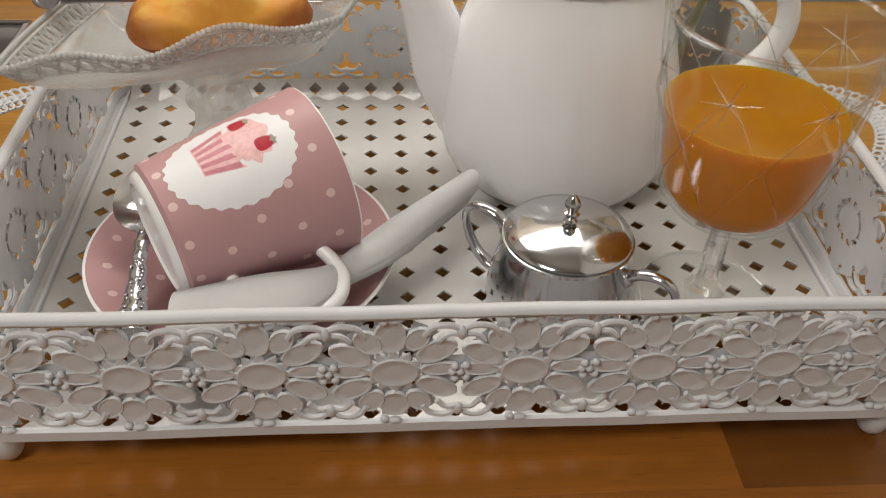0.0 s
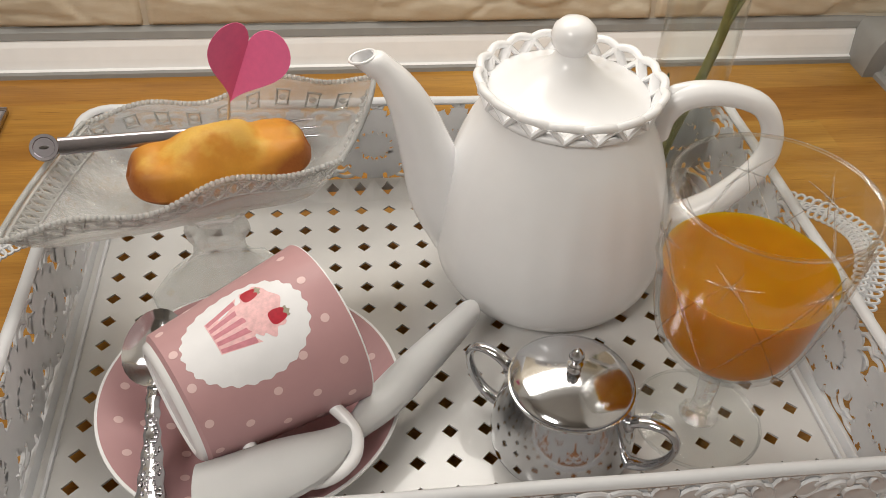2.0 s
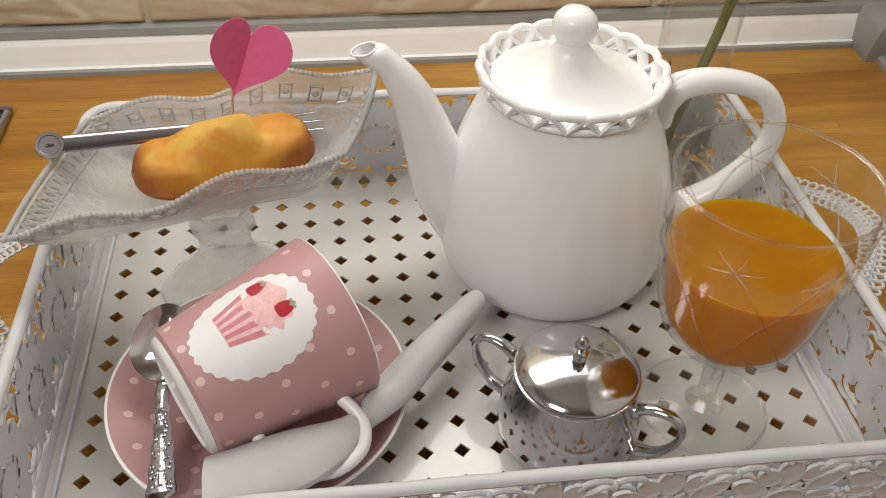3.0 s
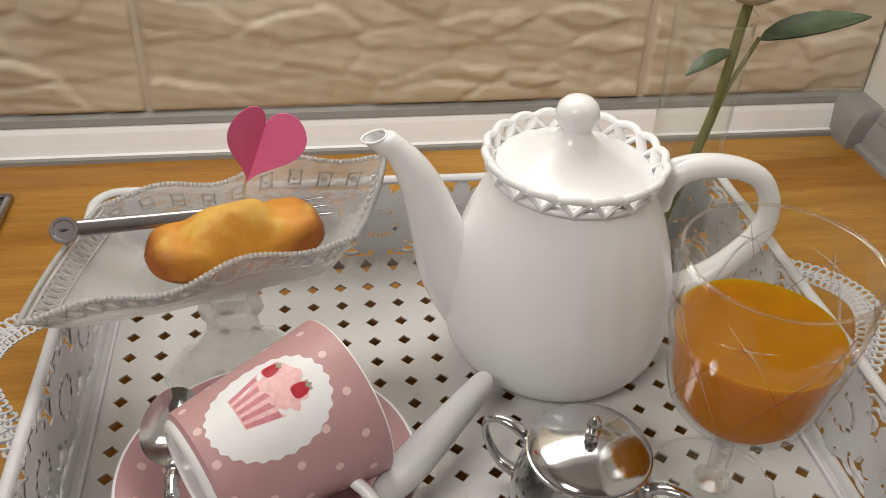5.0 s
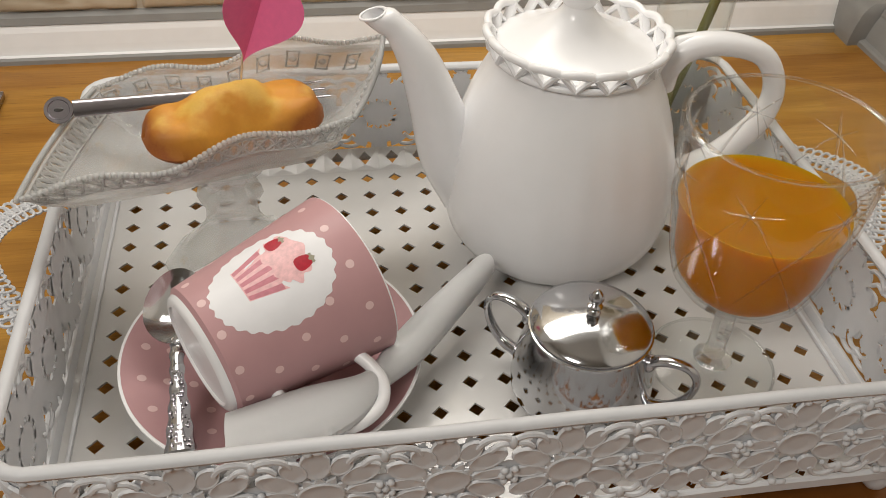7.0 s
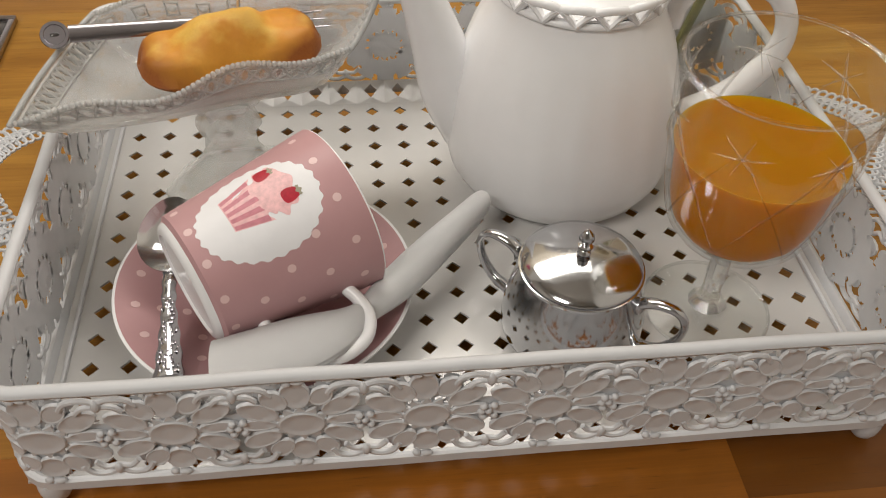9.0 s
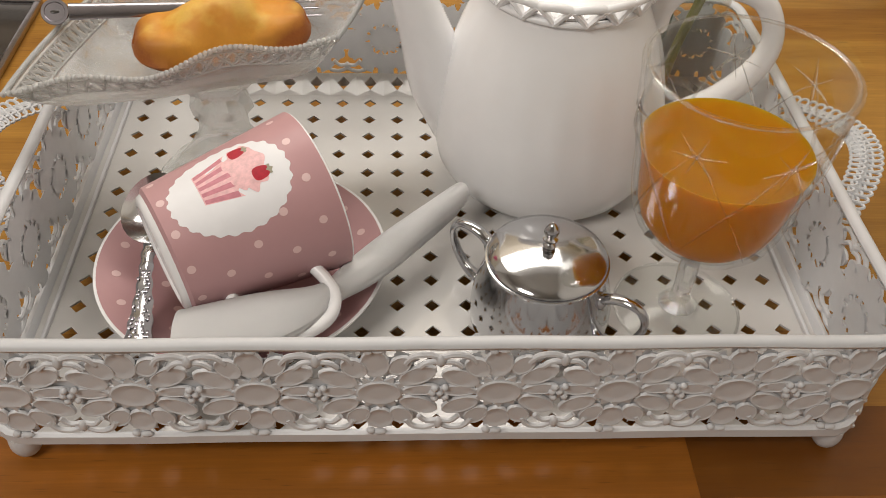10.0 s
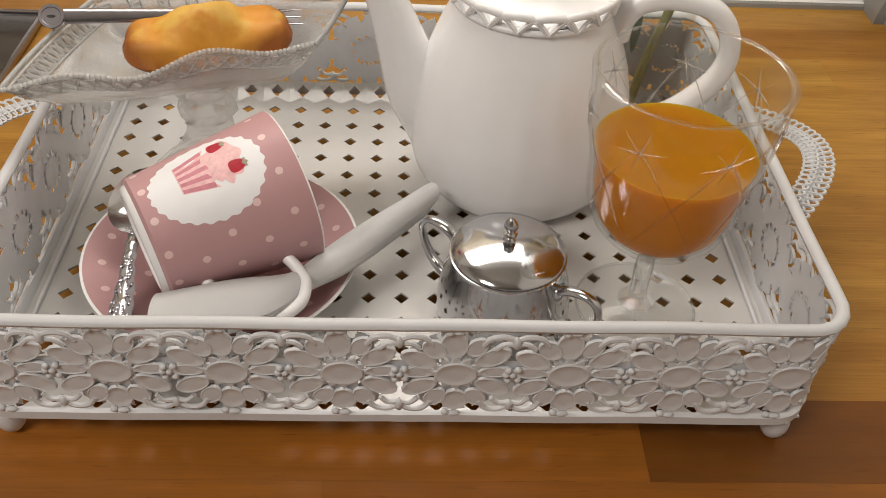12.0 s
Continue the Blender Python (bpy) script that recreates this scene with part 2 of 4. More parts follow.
def lathe(profile, seg=64, bm=None, caps=(False, False), wave=None):
    """Turns (radius, height) pairs round the z axis. wave(angle, height) scales the radius."""
    bm = bm or bmesh.new()
    rings = []
    for r, z in profile:
        ring = []
        for k in range(seg):
            a = 2 * math.pi * k / seg
            q = r * (wave(a, z) if wave else 1)
            ring.append((q * math.cos(a), q * math.sin(a), z))
        rings.append(ring)
    grid_faces(bm, rings, True, caps)
    return bm


def smooth_path(points, n):
    """A Catmull-Rom line through the points."""
    pts = [Vector(p) for p in points]
    pts = [2 * pts[0] - pts[1], *pts, 2 * pts[-1] - pts[-2]]
    out = []
    for k in range(n):
        u = k / (n - 1) * (len(pts) - 3)
        i = min(int(u), len(pts) - 4)
        t = u - i
        a, b, c, d = pts[i : i + 4]
        out.append(0.5 * ((2 * b) + (c - a) * t + (2 * a - 5 * b + 4 * c - d) * t * t + (3 * b - a - 3 * c + d) * t**3))
    return out


def tube(points, radius, seg=12, bm=None, closed=False, caps=True, flat=1.0, up=(0, 0, 1)):
    """A tube along points. radius: a number or a function of 0..1. flat: its thickness along up, against its width."""
    bm = bm or bmesh.new()
    pts = [Vector(p) for p in points]
    n = len(pts)
    rings = []
    for k, p in enumerate(pts):
        before, after = (pts[k - 1], pts[(k + 1) % n]) if closed else (pts[max(k - 1, 0)], pts[min(k + 1, n - 1)])
        ahead = (after - before).normalized()
        side = ahead.cross(Vector(up))
        side = side.normalized() if side.length > 1e-4 else ahead.orthogonal().normalized()
        over = side.cross(ahead)
        r = radius(k / max(n - 1, 1)) if callable(radius) else radius
        rings.append([p + side * r * math.cos(2 * math.pi * j / seg) + over * r * flat * math.sin(2 * math.pi * j / seg) for j in range(seg)])
    if closed:
        rings.append(rings[0])
        grid_faces(bm, rings)
        bmesh.ops.remove_doubles(bm, verts=bm.verts, dist=1e-6)
    else:
        grid_faces(bm, rings, True, (caps, caps))
    return bm


def block(x0, x1, y0, y1, z0, z1, bevel=0.0, bm=None):
    bm = bm or bmesh.new()
    made = bmesh.ops.create_cube(bm, size=1.0, matrix=Matrix.LocRotScale(((x0 + x1) / 2, (y0 + y1) / 2, (z0 + z1) / 2), None, (x1 - x0, y1 - y0, z1 - z0)))
    if bevel:
        edges = list({e for v in made["verts"] for e in v.link_edges})
        bmesh.ops.bevel(bm, geom=edges, offset=bevel, segments=2, affect="EDGES", profile=0.5)
    return bm


def ball(centre, radii, bm=None, u=16, v=10):
    bm = bm or bmesh.new()
    bmesh.ops.create_uvsphere(bm, u_segments=u, v_segments=v, radius=1.0, matrix=Matrix.LocRotScale(centre, None, radii))
    return bm


def extrude(profile, path_a, path_b, bm=None):
    """A bar with a cross-section of (across, up) pairs from one end to the other, across being to the left of its way."""
    bm = bm or bmesh.new()
    a, b = Vector(path_a), Vector(path_b)
    ahead = (b - a).normalized()
    left = Vector((-ahead.y, ahead.x, 0))
    rings = [[p + left * u + Vector((0, 0, w)) for u, w in profile] for p in (a, b)]
    grid_faces(bm, rings, True, (True, True))
    return bm


TOP = -0.22  # the worktop's surface; the tray's floor lies at 0
BACK = 4.02  # the tiled wall

# ---- the room ----


def room():
    shell = (("wall_back", (-12, 9, BACK + 0.03, BACK + 1.0, -9.2, 16), WALL_PAINT), ("wall_right", (4.32, 5.3, -9, BACK, -9.2, 16), WALL_PAINT),
             ("wall_left", (-13, -12, -20, BACK + 1, -9.2, 16), ROOM_PAINT), ("wall_front", (-13, 10, -21, -20, -9.2, 16), ROOM_PAINT),
             ("wall_side", (9, 10, -20, -9, -9.2, 16), ROOM_PAINT), ("wall_return", (5.3, 10, -9, -8, -9.2, 16), ROOM_PAINT))
    for name, box, material in shell:
        tagged(part(name, block(*box), material, None, smooth=False), "plain painted kitchen wall", "wall", kind="structure")
    tagged(part("ceiling", block(-13, 10, -21, 5.02, 16, 16.6), ROOM_PAINT, None, smooth=False), "plain painted kitchen ceiling", "ceiling", kind="structure")
    tagged(part("floor", block(-13, 10, -21, 5.02, -10, -9.2), ROOM_PAINT, None, smooth=False), "plain pale kitchen floor", "floor", kind="structure")


def upstand():
    """The sealing profile between worktop and wall: a sloped white face between two grey lips."""
    body = [(0.0, 0.05), (-0.035, 0.055), (-0.055, 0.12), (-0.09, 0.215), (-0.115, 0.262), (-0.15, 0.275), (-0.2, 0.275), (-0.2, 0.0), (0.0, 0.0)]
    lip_low = [(0.025, 0.0), (0.02, 0.035), (0.002, 0.052), (0.002, 0.0)]
    lip_high = [(-0.108, 0.27), (-0.125, 0.325), (-0.15, 0.352), (-0.2, 0.365), (-0.2, 0.278), (-0.15, 0.278)]
    for name, start, end, label in (("upstand_back", (4.12, 3.86, TOP), (-12, 3.86, TOP), "white plastic sealing profile along the tiled wall"),
                                    ("upstand_right", (4.12, -3.0, TOP), (4.12, 3.6, TOP), "sealing profile along the white side wall")):
        root = thing(name, label, "upstand", 0, 0, 0, kind="structure")
        flip = -1 if name == "upstand_back" else 1
        # The right profile's white face is coloured grey to hold its shade.
        for piece, shape, material in (("profile", body, WHITE_PLASTIC if flip < 0 else GREY_PLASTIC), ("lower_lip", lip_low, GREY_PLASTIC), ("upper_lip", lip_high, GREY_PLASTIC)):
            part(piece, extrude(shape, start, end), material, root, smooth=False)
    cap = thing("corner_cap", "grey plastic corner cap joining two sealing profiles", "corner cap", 4.19, 3.82, TOP)
    bm = bmesh.new()
    rings = []
    for inset, z in ((-0.03, 0.0), (-0.03, 0.05), (0.0, 0.18), (0.04, 0.27), (0.09, 0.32), (0.16, 0.345)):
        rings.append([(-0.16 + inset, -0.22 + inset * 0.4, z), (0.22, -0.22 + inset * 0.4, z), (0.22, 0.22, z), (-0.16 + inset * 0.4, 0.22, z), (-0.17 + inset * 0.5, -0.02 + inset, z)])
    grid_faces(bm, rings, True, (True, True))
    part("cap", bm, GREY_PLASTIC, cap)


def hob():
    ob = thing("hob", "dark glass hob with a steel trim, set in the worktop", "hob", -2.9, 3.35, TOP)
    part("glass_plate", block(-5.8, -0.05, -5.0, -0.05, 0.004, 0.045, 0.01), HOB_GLASS, ob)
    bm = block(-5.85, 0.0, -0.05, 0.0, 0.0, 0.06, 0.012)
    block(-0.05, 0.0, -5.05, -0.052, 0.0, 0.06, 0.012, bm)
    part("steel_trim", bm, STEEL, ob)
    part("pan_support", tube(smooth_path([(-0.5, -0.35, 0.1), (-0.35, -0.3, 0.1), (-0.3, -0.6, 0.1)], 12), 0.04, 10), STEEL, ob)


room()
upstand()
hob()

# ---- the tray ----
PITCH, HOLE = 0.175, 0.041
X_OUT, Y_FRONT, Y_REAR, CORNER = 1.935, -0.78, 2.0, 0.16
Y_MID = (Y_FRONT + Y_REAR) / 2
UNIT_COUNT = 26


def round_trip(s, out=0.0):
    """A point s along the tray's outline, from the middle of its front side towards +x, and the outward normal."""
    hx, hy, r = X_OUT, (Y_REAR - Y_FRONT) / 2, CORNER
    legs = (("l", (0, -hy), (1, 0), hx - r), ("c", (hx - r, -hy + r), -90, 0), ("l", (hx, -hy + r), (0, 1), 2 * (hy - r)), ("c", (hx - r, hy - r), 0, 0),
            ("l", (hx - r, hy), (-1, 0), 2 * (hx - r)), ("c", (-hx + r, hy - r), 90, 0), ("l", (-hx, hy - r), (0, -1), 2 * (hy - r)), ("c", (-hx + r, -hy + r), 180, 0),
            ("l", (-hx + r, -hy), (1, 0), hx - r))
    quarter = math.pi / 2 * r
    s %= 4 * (hx - r) + 4 * (hy - r) + 4 * quarter
    for kind, start, way, length in legs:
        length = length or quarter
        if s <= length + 1e-9:
            if kind == "l":
                normal = Vector((way[1], -way[0]))
                p = Vector(start) + Vector(way) * s
            else:
                a = radians(way) + s / r
                normal = Vector((math.cos(a), math.sin(a)))
                p = Vector(start) + normal * r
            p = p + normal * out
            return Vector((p.x, p.y + Y_MID)), normal
        s -= length
    return round_trip(0.0, out)


OUTLINE = 4 * (X_OUT - CORNER) + 4 * ((Y_REAR - Y_FRONT) / 2 - CORNER) + 2 * math.pi * CORNER


def dish_petal(bm, cx, cy, a, long, wide, lift=0.0, seg=14):
    """An oval plate with a raised rim, in the (along, up, out) space of the tray's side."""
    ca, sa = math.cos(a), math.sin(a)
    rings = []
    for k, d in ((1.0, -0.010), (1.0, 0.001), (0.95, 0.0055), (0.88, 0.0052), (0.82, 0.0024), (0.4, 0.0030)):
        rings.append([(cx + k * (long * math.cos(t) * ca - wide * math.sin(t) * sa), cy + k * (long * math.cos(t) * sa + wide * math.sin(t) * ca), d + lift) for t in (2 * math.pi * j / seg for j in range(seg))])
    grid_faces(bm, rings, True, (True, True))


PETALS = ((95, 0.175, 0.085, 0.054), (62, 0.185, 0.062, 0.040), (33, 0.192, 0.088, 0.046), (4, 0.180, 0.080, 0.030), (-26, 0.185, 0.088, 0.044), (-58, 0.178, 0.062, 0.042),
          (-90, 0.172, 0.070, 0.055), (-121, 0.178, 0.064, 0.042), (-153, 0.185, 0.086, 0.044), (178, 0.180, 0.080, 0.030), (153, 0.190, 0.088, 0.047), (124, 0.182, 0.066, 0.044))


def petal_shape(bm, n):
    """Petal n of a daisy; they are of uneven size."""
    deg, far, long, wide = PETALS[n]
    a = radians(deg)
    dish_petal(bm, far * math.cos(a) * 0.98, far * math.sin(a) * 1.06, a, long * 1.0, wide * 1.12, 0.001 * (n % 3))


def flower_shape(bm):
    """The middle of a daisy: an oval heart in a crown of small teeth."""
    dish_petal(bm, 0, 0, 0, 0.094, 0.075, 0.006, 22)
    star = [(0.128, 0.112) if k % 2 else (0.092, 0.076) for k in range(24)]
    rings = [[(f * rx * math.cos(math.pi * k / 12 + 0.3), f * ry * math.sin(math.pi * k / 12 + 0.3), d) for k, (rx, ry) in enumerate(star)] for f, d in ((1.0, -0.008), (1.0, 0.003), (0.6, 0.004))]
    grid_faces(bm, rings, True, (True, True))


def opening(x, y, half):
    """Whether (along, up) lies in one of the sheet's openings: round the heart, and between petals and scrolls."""
    ring = math.hypot(x / 0.112, y / 0.095)
    if 0.86 < ring < 1.14:
        return (math.atan2(y / 0.095, x / 0.112) * 12 / (2 * math.pi) + 0.25) % 1 < 0.62 + 1.5 * (1.0 - ring)
    if abs(y) > 0.283 or (abs(y) < 0.075 and half - abs(x) < 0.05):
        return False
    reach = math.hypot(x / 0.232, y / 0.248)
    angle = math.degrees(math.atan2(y, x))
    gap = min(abs((angle - petal[0] + 180) % 360 - 180) for petal in PETALS)
    return reach > 1.07 or (reach > 0.88 and gap > 12.5)


def sheet_shape(bm, half):
    """The pressed sheet behind one daisy, pierced with small openings."""
    nx, ny = 66, 80
    wide, tall = 2 * half / nx, 0.586 / ny
    verts = {}

    def at(i, j):
        if (i, j) not in verts:
            verts[i, j] = bm.verts.new((-half + wide * i, -0.293 + tall * j, -0.0145))
        return verts[i, j]

    for i in range(nx):
        for j in range(ny):
            if not opening(-half + wide * (i + 0.5), -0.293 + tall * (j + 0.5), half):
                bm.faces.new((at(i, j), at(i + 1, j), at(i + 1, j + 1), at(i, j + 1)))
    edge = [v for v in bm.verts if len(v.link_faces) == 3 or len(v.link_faces) == 2]
    bmesh.ops.smooth_vert(bm, verts=[v for v in edge if -0.29 < v.co.y < 0.29 and abs(v.co.x) < half - 1e-4], factor=0.6, use_axis_x=True, use_axis_y=True)


def scroll_shape(bm, half):
    """The scrolls above and below between two daisies, with a knot of berries at mid-height."""
    for sign in (1, -1):
        top = sign * 0.255
        for side in (1, -1):
            curl = [(0, top - sign * 0.035, 0), (side * 0.05, top - sign * 0.01, 0.004), (side * 0.11, top - sign * 0.02, 0.004), (side * 0.14, top - sign * 0.065, 0)]
            tube(smooth_path([(half + x, y, z) for x, y, z in curl], 9), 0.013, 7, bm)
            curl = [(0, top - sign * 0.06, 0), (side * 0.05, top - sign * 0.055, 0.004), (side * 0.085, top - sign * 0.09, 0.002)]
            tube(smooth_path([(half + x, y, z) for x, y, z in curl], 7), 0.012, 7, bm)
        ball((half, top - sign * 0.045, 0.006), (0.02, 0.036, 0.018), bm, 8, 6)
        ball((half - 0.25, sign * 0.275, 0.004), (0.03, 0.016, 0.016), bm, 8, 6)
        ball((half - 0.29, sign * 0.268, 0.004), (0.02, 0.018, 0.016), bm, 8, 6)
    for x, y in ((-0.022, 0.03), (0.022, 0.035), (0.0, 0.0), (-0.02, -0.035), (0.024, -0.03), (-0.03, 0.0)):
        ball((half + x, y, 0.006), (0.017, 0.017, 0.016), bm, 8, 6)


def wrap(bm, centre):
    """Lays an (along, up, out) shape onto the tray's side."""
    for v in bm.verts:
        p, normal = round_trip(centre + v.co.x, v.co.z)
        v.co = Vector((p.x, p.y, 0.325 + v.co.y))
    return bm


def perforated_floor(bm):
    """The tray's floor: a grid of cells, each with a diamond hole, in a plain border, 1.2 mm thick."""
    columns, rows = range(-10, 11), range(-4, 12)
    for low in (0, 1):
        z = -0.012 * low
        verts = {}

        def at(x, y):
            key = (round(x, 4), round(y, 4))
            if key not in verts:
                verts[key] = bm.verts.new((x, y, z))
            return verts[key]

        for i in columns:
            for j in rows:
                cx, cy, h = i * PITCH, j * PITCH, PITCH / 2
                a, b, c, d = at(cx - h, cy - h), at(cx + h, cy - h), at(cx + h, cy + h), at(cx - h, cy + h)
                s, e, n, w = at(cx, cy - HOLE), at(cx + HOLE, cy), at(cx, cy + HOLE), at(cx - HOLE, cy)
                for face in ((a, b, s), (b, c, e), (c, d, n), (d, a, w), (a, s, w), (b, e, s), (c, n, e), (d, w, n)):
                    bm.faces.new(face)
                if low:
                    top = [(cx, cy - HOLE), (cx + HOLE, cy), (cx, cy + HOLE), (cx - HOLE, cy)]
                    for k in range(4):
                        p, q = top[k], top[(k + 1) % 4]
                        bm.faces.new([bm.verts.new((*p, 0)), bm.verts.new((*q, 0)), bm.verts.new((*q, z)), bm.verts.new((*p, z))])
    for v in bm.verts:  # the rear edge is folded up towards the side
        if v.co.y > 1.86:
            v.co.y = min(v.co.y, 1.985)
            v.co.z += 0.6 * (v.co.y - 1.86)
    h = PITCH / 2
    for x0, x1, y0, y1 in ((-X_OUT + 0.03, -10 * PITCH - h, Y_FRONT + 0.03, Y_REAR - 0.03), (10 * PITCH + h, X_OUT - 0.03, Y_FRONT + 0.03, Y_REAR - 0.03)):
        block(x0, x1, y0, y1, -0.012, 0.0, 0, bm)


def tray():
    ob = thing("tray", "white lacquered metal tray with pierced daisy sides on the worktop", "tray", 0, 0, 0)
    bm = bmesh.new()
    perforated_floor(bm)
    part("tray_floor", bm, WHITE_TRAY, ob, "glossy white floor pierced with rows of diamonds", smooth=False)
    # rolled rim, lower band and the inner fold along the floor
    loop = [round_trip(OUTLINE * k / 240)[0] for k in range(240)]
    wobble = lambda k: 0.003 * math.sin(k * 0.37) + 0.002 * math.sin(k * 0.11)
    part("rim", tube([(p.x, p.y, 0.635 + wobble(k)) for k, p in enumerate(loop)], 0.030, 10, closed=True, flat=0.85), WHITE_METAL, ob)
    bm = bmesh.new()
    rings = []
    for out, z in ((0.0, 0.045), (0.014, 0.04), (0.016, -0.008), (0.0, -0.016), (-0.03, -0.014), (-0.03, 0.02), (-0.012, 0.045), (0.0, 0.045)):
        ring = []
        for k in range(240):
            p, _ = round_trip(OUTLINE * k / 240, out)
            ring.append((p.x, p.y, z + wobble(k) * 0.8))
        rings.append(ring)
    grid_faces(bm, rings)
    part("lower_band", bm, WHITE_METAL, ob)
    for side in (-1, 1):
        part("inner_strip", block(side * 1.855 - 0.010, side * 1.855 + 0.010, Y_FRONT + 0.06, Y_REAR - 0.06, 0.002, 0.03, 0.008), WHITE_METAL, ob)
    for sx in (-1.84, 1.84):
        for sy in (Y_FRONT + 0.09, Y_REAR - 0.09):
            part("foot", ball((sx, sy, TOP + 0.10), (0.07, 0.07, 0.10)), WHITE_METAL, ob)
    # the pierced sides: daisies and scrolls all round
    step = OUTLINE / UNIT_COUNT
    for k in range(UNIT_COUNT):
        centre = 0.25 + step * k
        bm = bmesh.new()
        flower_shape(bm)
        daisy = part("daisy", wrap(bm, centre), WHITE_METAL, ob)
        for n in range(len(PETALS)):
            bm = bmesh.new()
            petal_shape(bm, n)
            part("petal", wrap(bm, centre), WHITE_METAL, daisy)
        bm = bmesh.new()
        scroll_shape(bm, 0.0)
        part("scroll", wrap(bm, centre + step / 2), WHITE_METAL, ob)
        bm = bmesh.new()
        sheet_shape(bm, step / 2)
        part("pierced_sheet", wrap(bm, centre), WHITE_METAL, ob)
    # two bowed handles of interlaced wire rings
    for side in (-1, 1):
        handle = part("handle", tube([(side * (1.935 + 0.335 * math.sin(math.pi * k / 24)), 0.10 + 1.10 * k / 24, 0.44 + 0.10 * math.sin(math.pi * k / 24)) for k in range(25)], 0.016, 8), WHITE_METAL, ob, "bowed handle of interlaced white wire rings")
        for k in range(30):
            u = (k + 0.5) / 30
            base = Vector((side * (1.935 + 0.335 * math.sin(math.pi * u)), 0.10 + 1.10 * u, 0.44 + 0.10 * math.sin(math.pi * u)))
            way = Vector((side * 0.335 * math.pi * math.cos(math.pi * u), 1.10, 0)).normalized()
            out = Vector((way.y, -way.x, 0)) * side
            for row, tilt in ((-1, 0.5), (0, -0.2), (1, 0.5)):
                if base.x * side - 1.935 < 0.055 - 0.03 * row:  # the band ends at the tray's side
                    continue
                c = base + out * 0.042 * row + way * (0.012 * row)
                ring = [c + (out * math.cos(t) * 0.036 + way * math.sin(t) * 0.026 + Vector((0, 0, 1)) * (0.022 * math.cos(t) * tilt + 0.012)) for t in (2 * math.pi * j / 12 for j in range(12))]
                part("wire_ring", tube(ring, 0.0085, 5, closed=True), WHITE_METAL, handle)


tray()


# ---- teapot ----
def teapot():
    ob = thing("teapot", "white porcelain teapot with a pierced collar and lid, on the tray", "teapot", 0.675, 1.10, 0.0, -5.5)
    ribs = lambda a, z: 1 + 0.006 * math.cos(20 * a) * max(0.0, 1 - abs(z - 0.7) / 0.7)
    outer = [(0.44, 0.0), (0.475, 0.012), (0.52, 0.04), (0.57, 0.09), (0.615, 0.17), (0.638, 0.27), (0.642, 0.36), (0.636, 0.47), (0.62, 0.58), (0.596, 0.70), (0.565, 0.82), (0.528, 0.93), (0.487, 1.03), (0.447, 1.11), (0.428, 1.16), (0.422, 1.20)]
    inner = [(0.405, 1.20), (0.40, 1.15), (0.42, 1.0), (0.56, 0.7), (0.60, 0.4), (0.55, 0.12), (0.0, 0.05)]
    part("body", lathe([(0.0, 0.012), (0.36, 0.012), *outer, *inner], 80, wave=ribs), CERAMIC, ob)
    # pierced collar: a flared band cut through with triangles, under a scalloped edge
    collar = bmesh.new()
    n, count = 144, 18

    def scallop(a):
        return abs(math.cos(count * a / 2))

    tube([((0.452 + 0.014 * scallop(a)) * math.cos(a), (0.452 + 0.014 * scallop(a)) * math.sin(a), 1.288 + 0.016 * scallop(a)) for a in (2 * math.pi * k / n for k in range(n))], 0.022, 10, collar, closed=True)
    tube([(0.428 * math.cos(2 * math.pi * k / 72), 0.428 * math.sin(2 * math.pi * k / 72), 1.200) for k in range(72)], 0.018, 10, collar, closed=True)
    for k in range(2 * count):
        a, b = math.pi * k / count, math.pi * (k + 1) / count
        if k % 2:
            a, b = b, a
        tube(smooth_path([(0.428 * math.cos(a), 0.428 * math.sin(a), 1.200), (0.436 * math.cos((a + b) / 2), 0.436 * math.sin((a + b) / 2), 1.245), (0.452 * math.cos(b), 0.452 * math.sin(b), 1.288)], 6), 0.031, 8, collar, flat=0.55)
    part("collar", collar, CERAMIC, ob, "pierced collar with a scalloped edge")
    lid = part("lid", lathe([(0.410, 1.210), (0.425, 1.220), (0.420, 1.231), (0.375, 1.245), (0.30, 1.265), (0.225, 1.305), (0.155, 1.35), (0.105, 1.395), (0.08, 1.43), (0.075, 1.45), (0.0, 1.455)], 64), CERAMIC, ob)
    knob = part("knob", lathe([(0.0, 1.43), (0.06, 1.43), (0.075, 1.45), (0.104, 1.49), (0.112, 1.53), (0.10, 1.575), (0.07, 1.605), (0.03, 1.618), (0.0, 1.62)], 32), CERAMIC, lid)
    for piece in (lid, knob):
        piece.data.transform(Matrix.Translation((-0.018 * DM, 0, 0)))
    line = smooth_path([(-0.47, 0, 0.36), (-0.61, 0, 0.57), (-0.70, 0, 0.85), (-0.795, 0, 1.12), (-0.905, 0, 1.30), (-1.02, 0, 1.385)], 30)
    bore = lambda u: 0.215 - 0.147 * min(1, u * 1.22) + 0.010 * max(0, u - 0.85) / 0.15

    def level(bm, first):
        """Cuts the mouth level, with a short beak. first: where along the spout this tube begins."""
        bm.verts.ensure_lookup_table()
        for k, share in ((29, 0.85), (28, 0.5), (27, 0.2)):
            for v in bm.verts[(k - first) * 20 : (k - first) * 20 + 20]:
                v.co.z += share * (line[k].z - v.co.z) * 0.9 - 0.10 * share * (line[k].x - v.co.x)
                v.co.x += share * (v.co.x - line[k].x) * (0.75 if v.co.x < line[k].x else 0.3)
                v.co.y *= 1 - 0.22 * share
        return bm

    spout = level(tube(line, bore, 20, caps=False, up=(0, 1, 0)), 0)
    spout.verts.ensure_lookup_table()
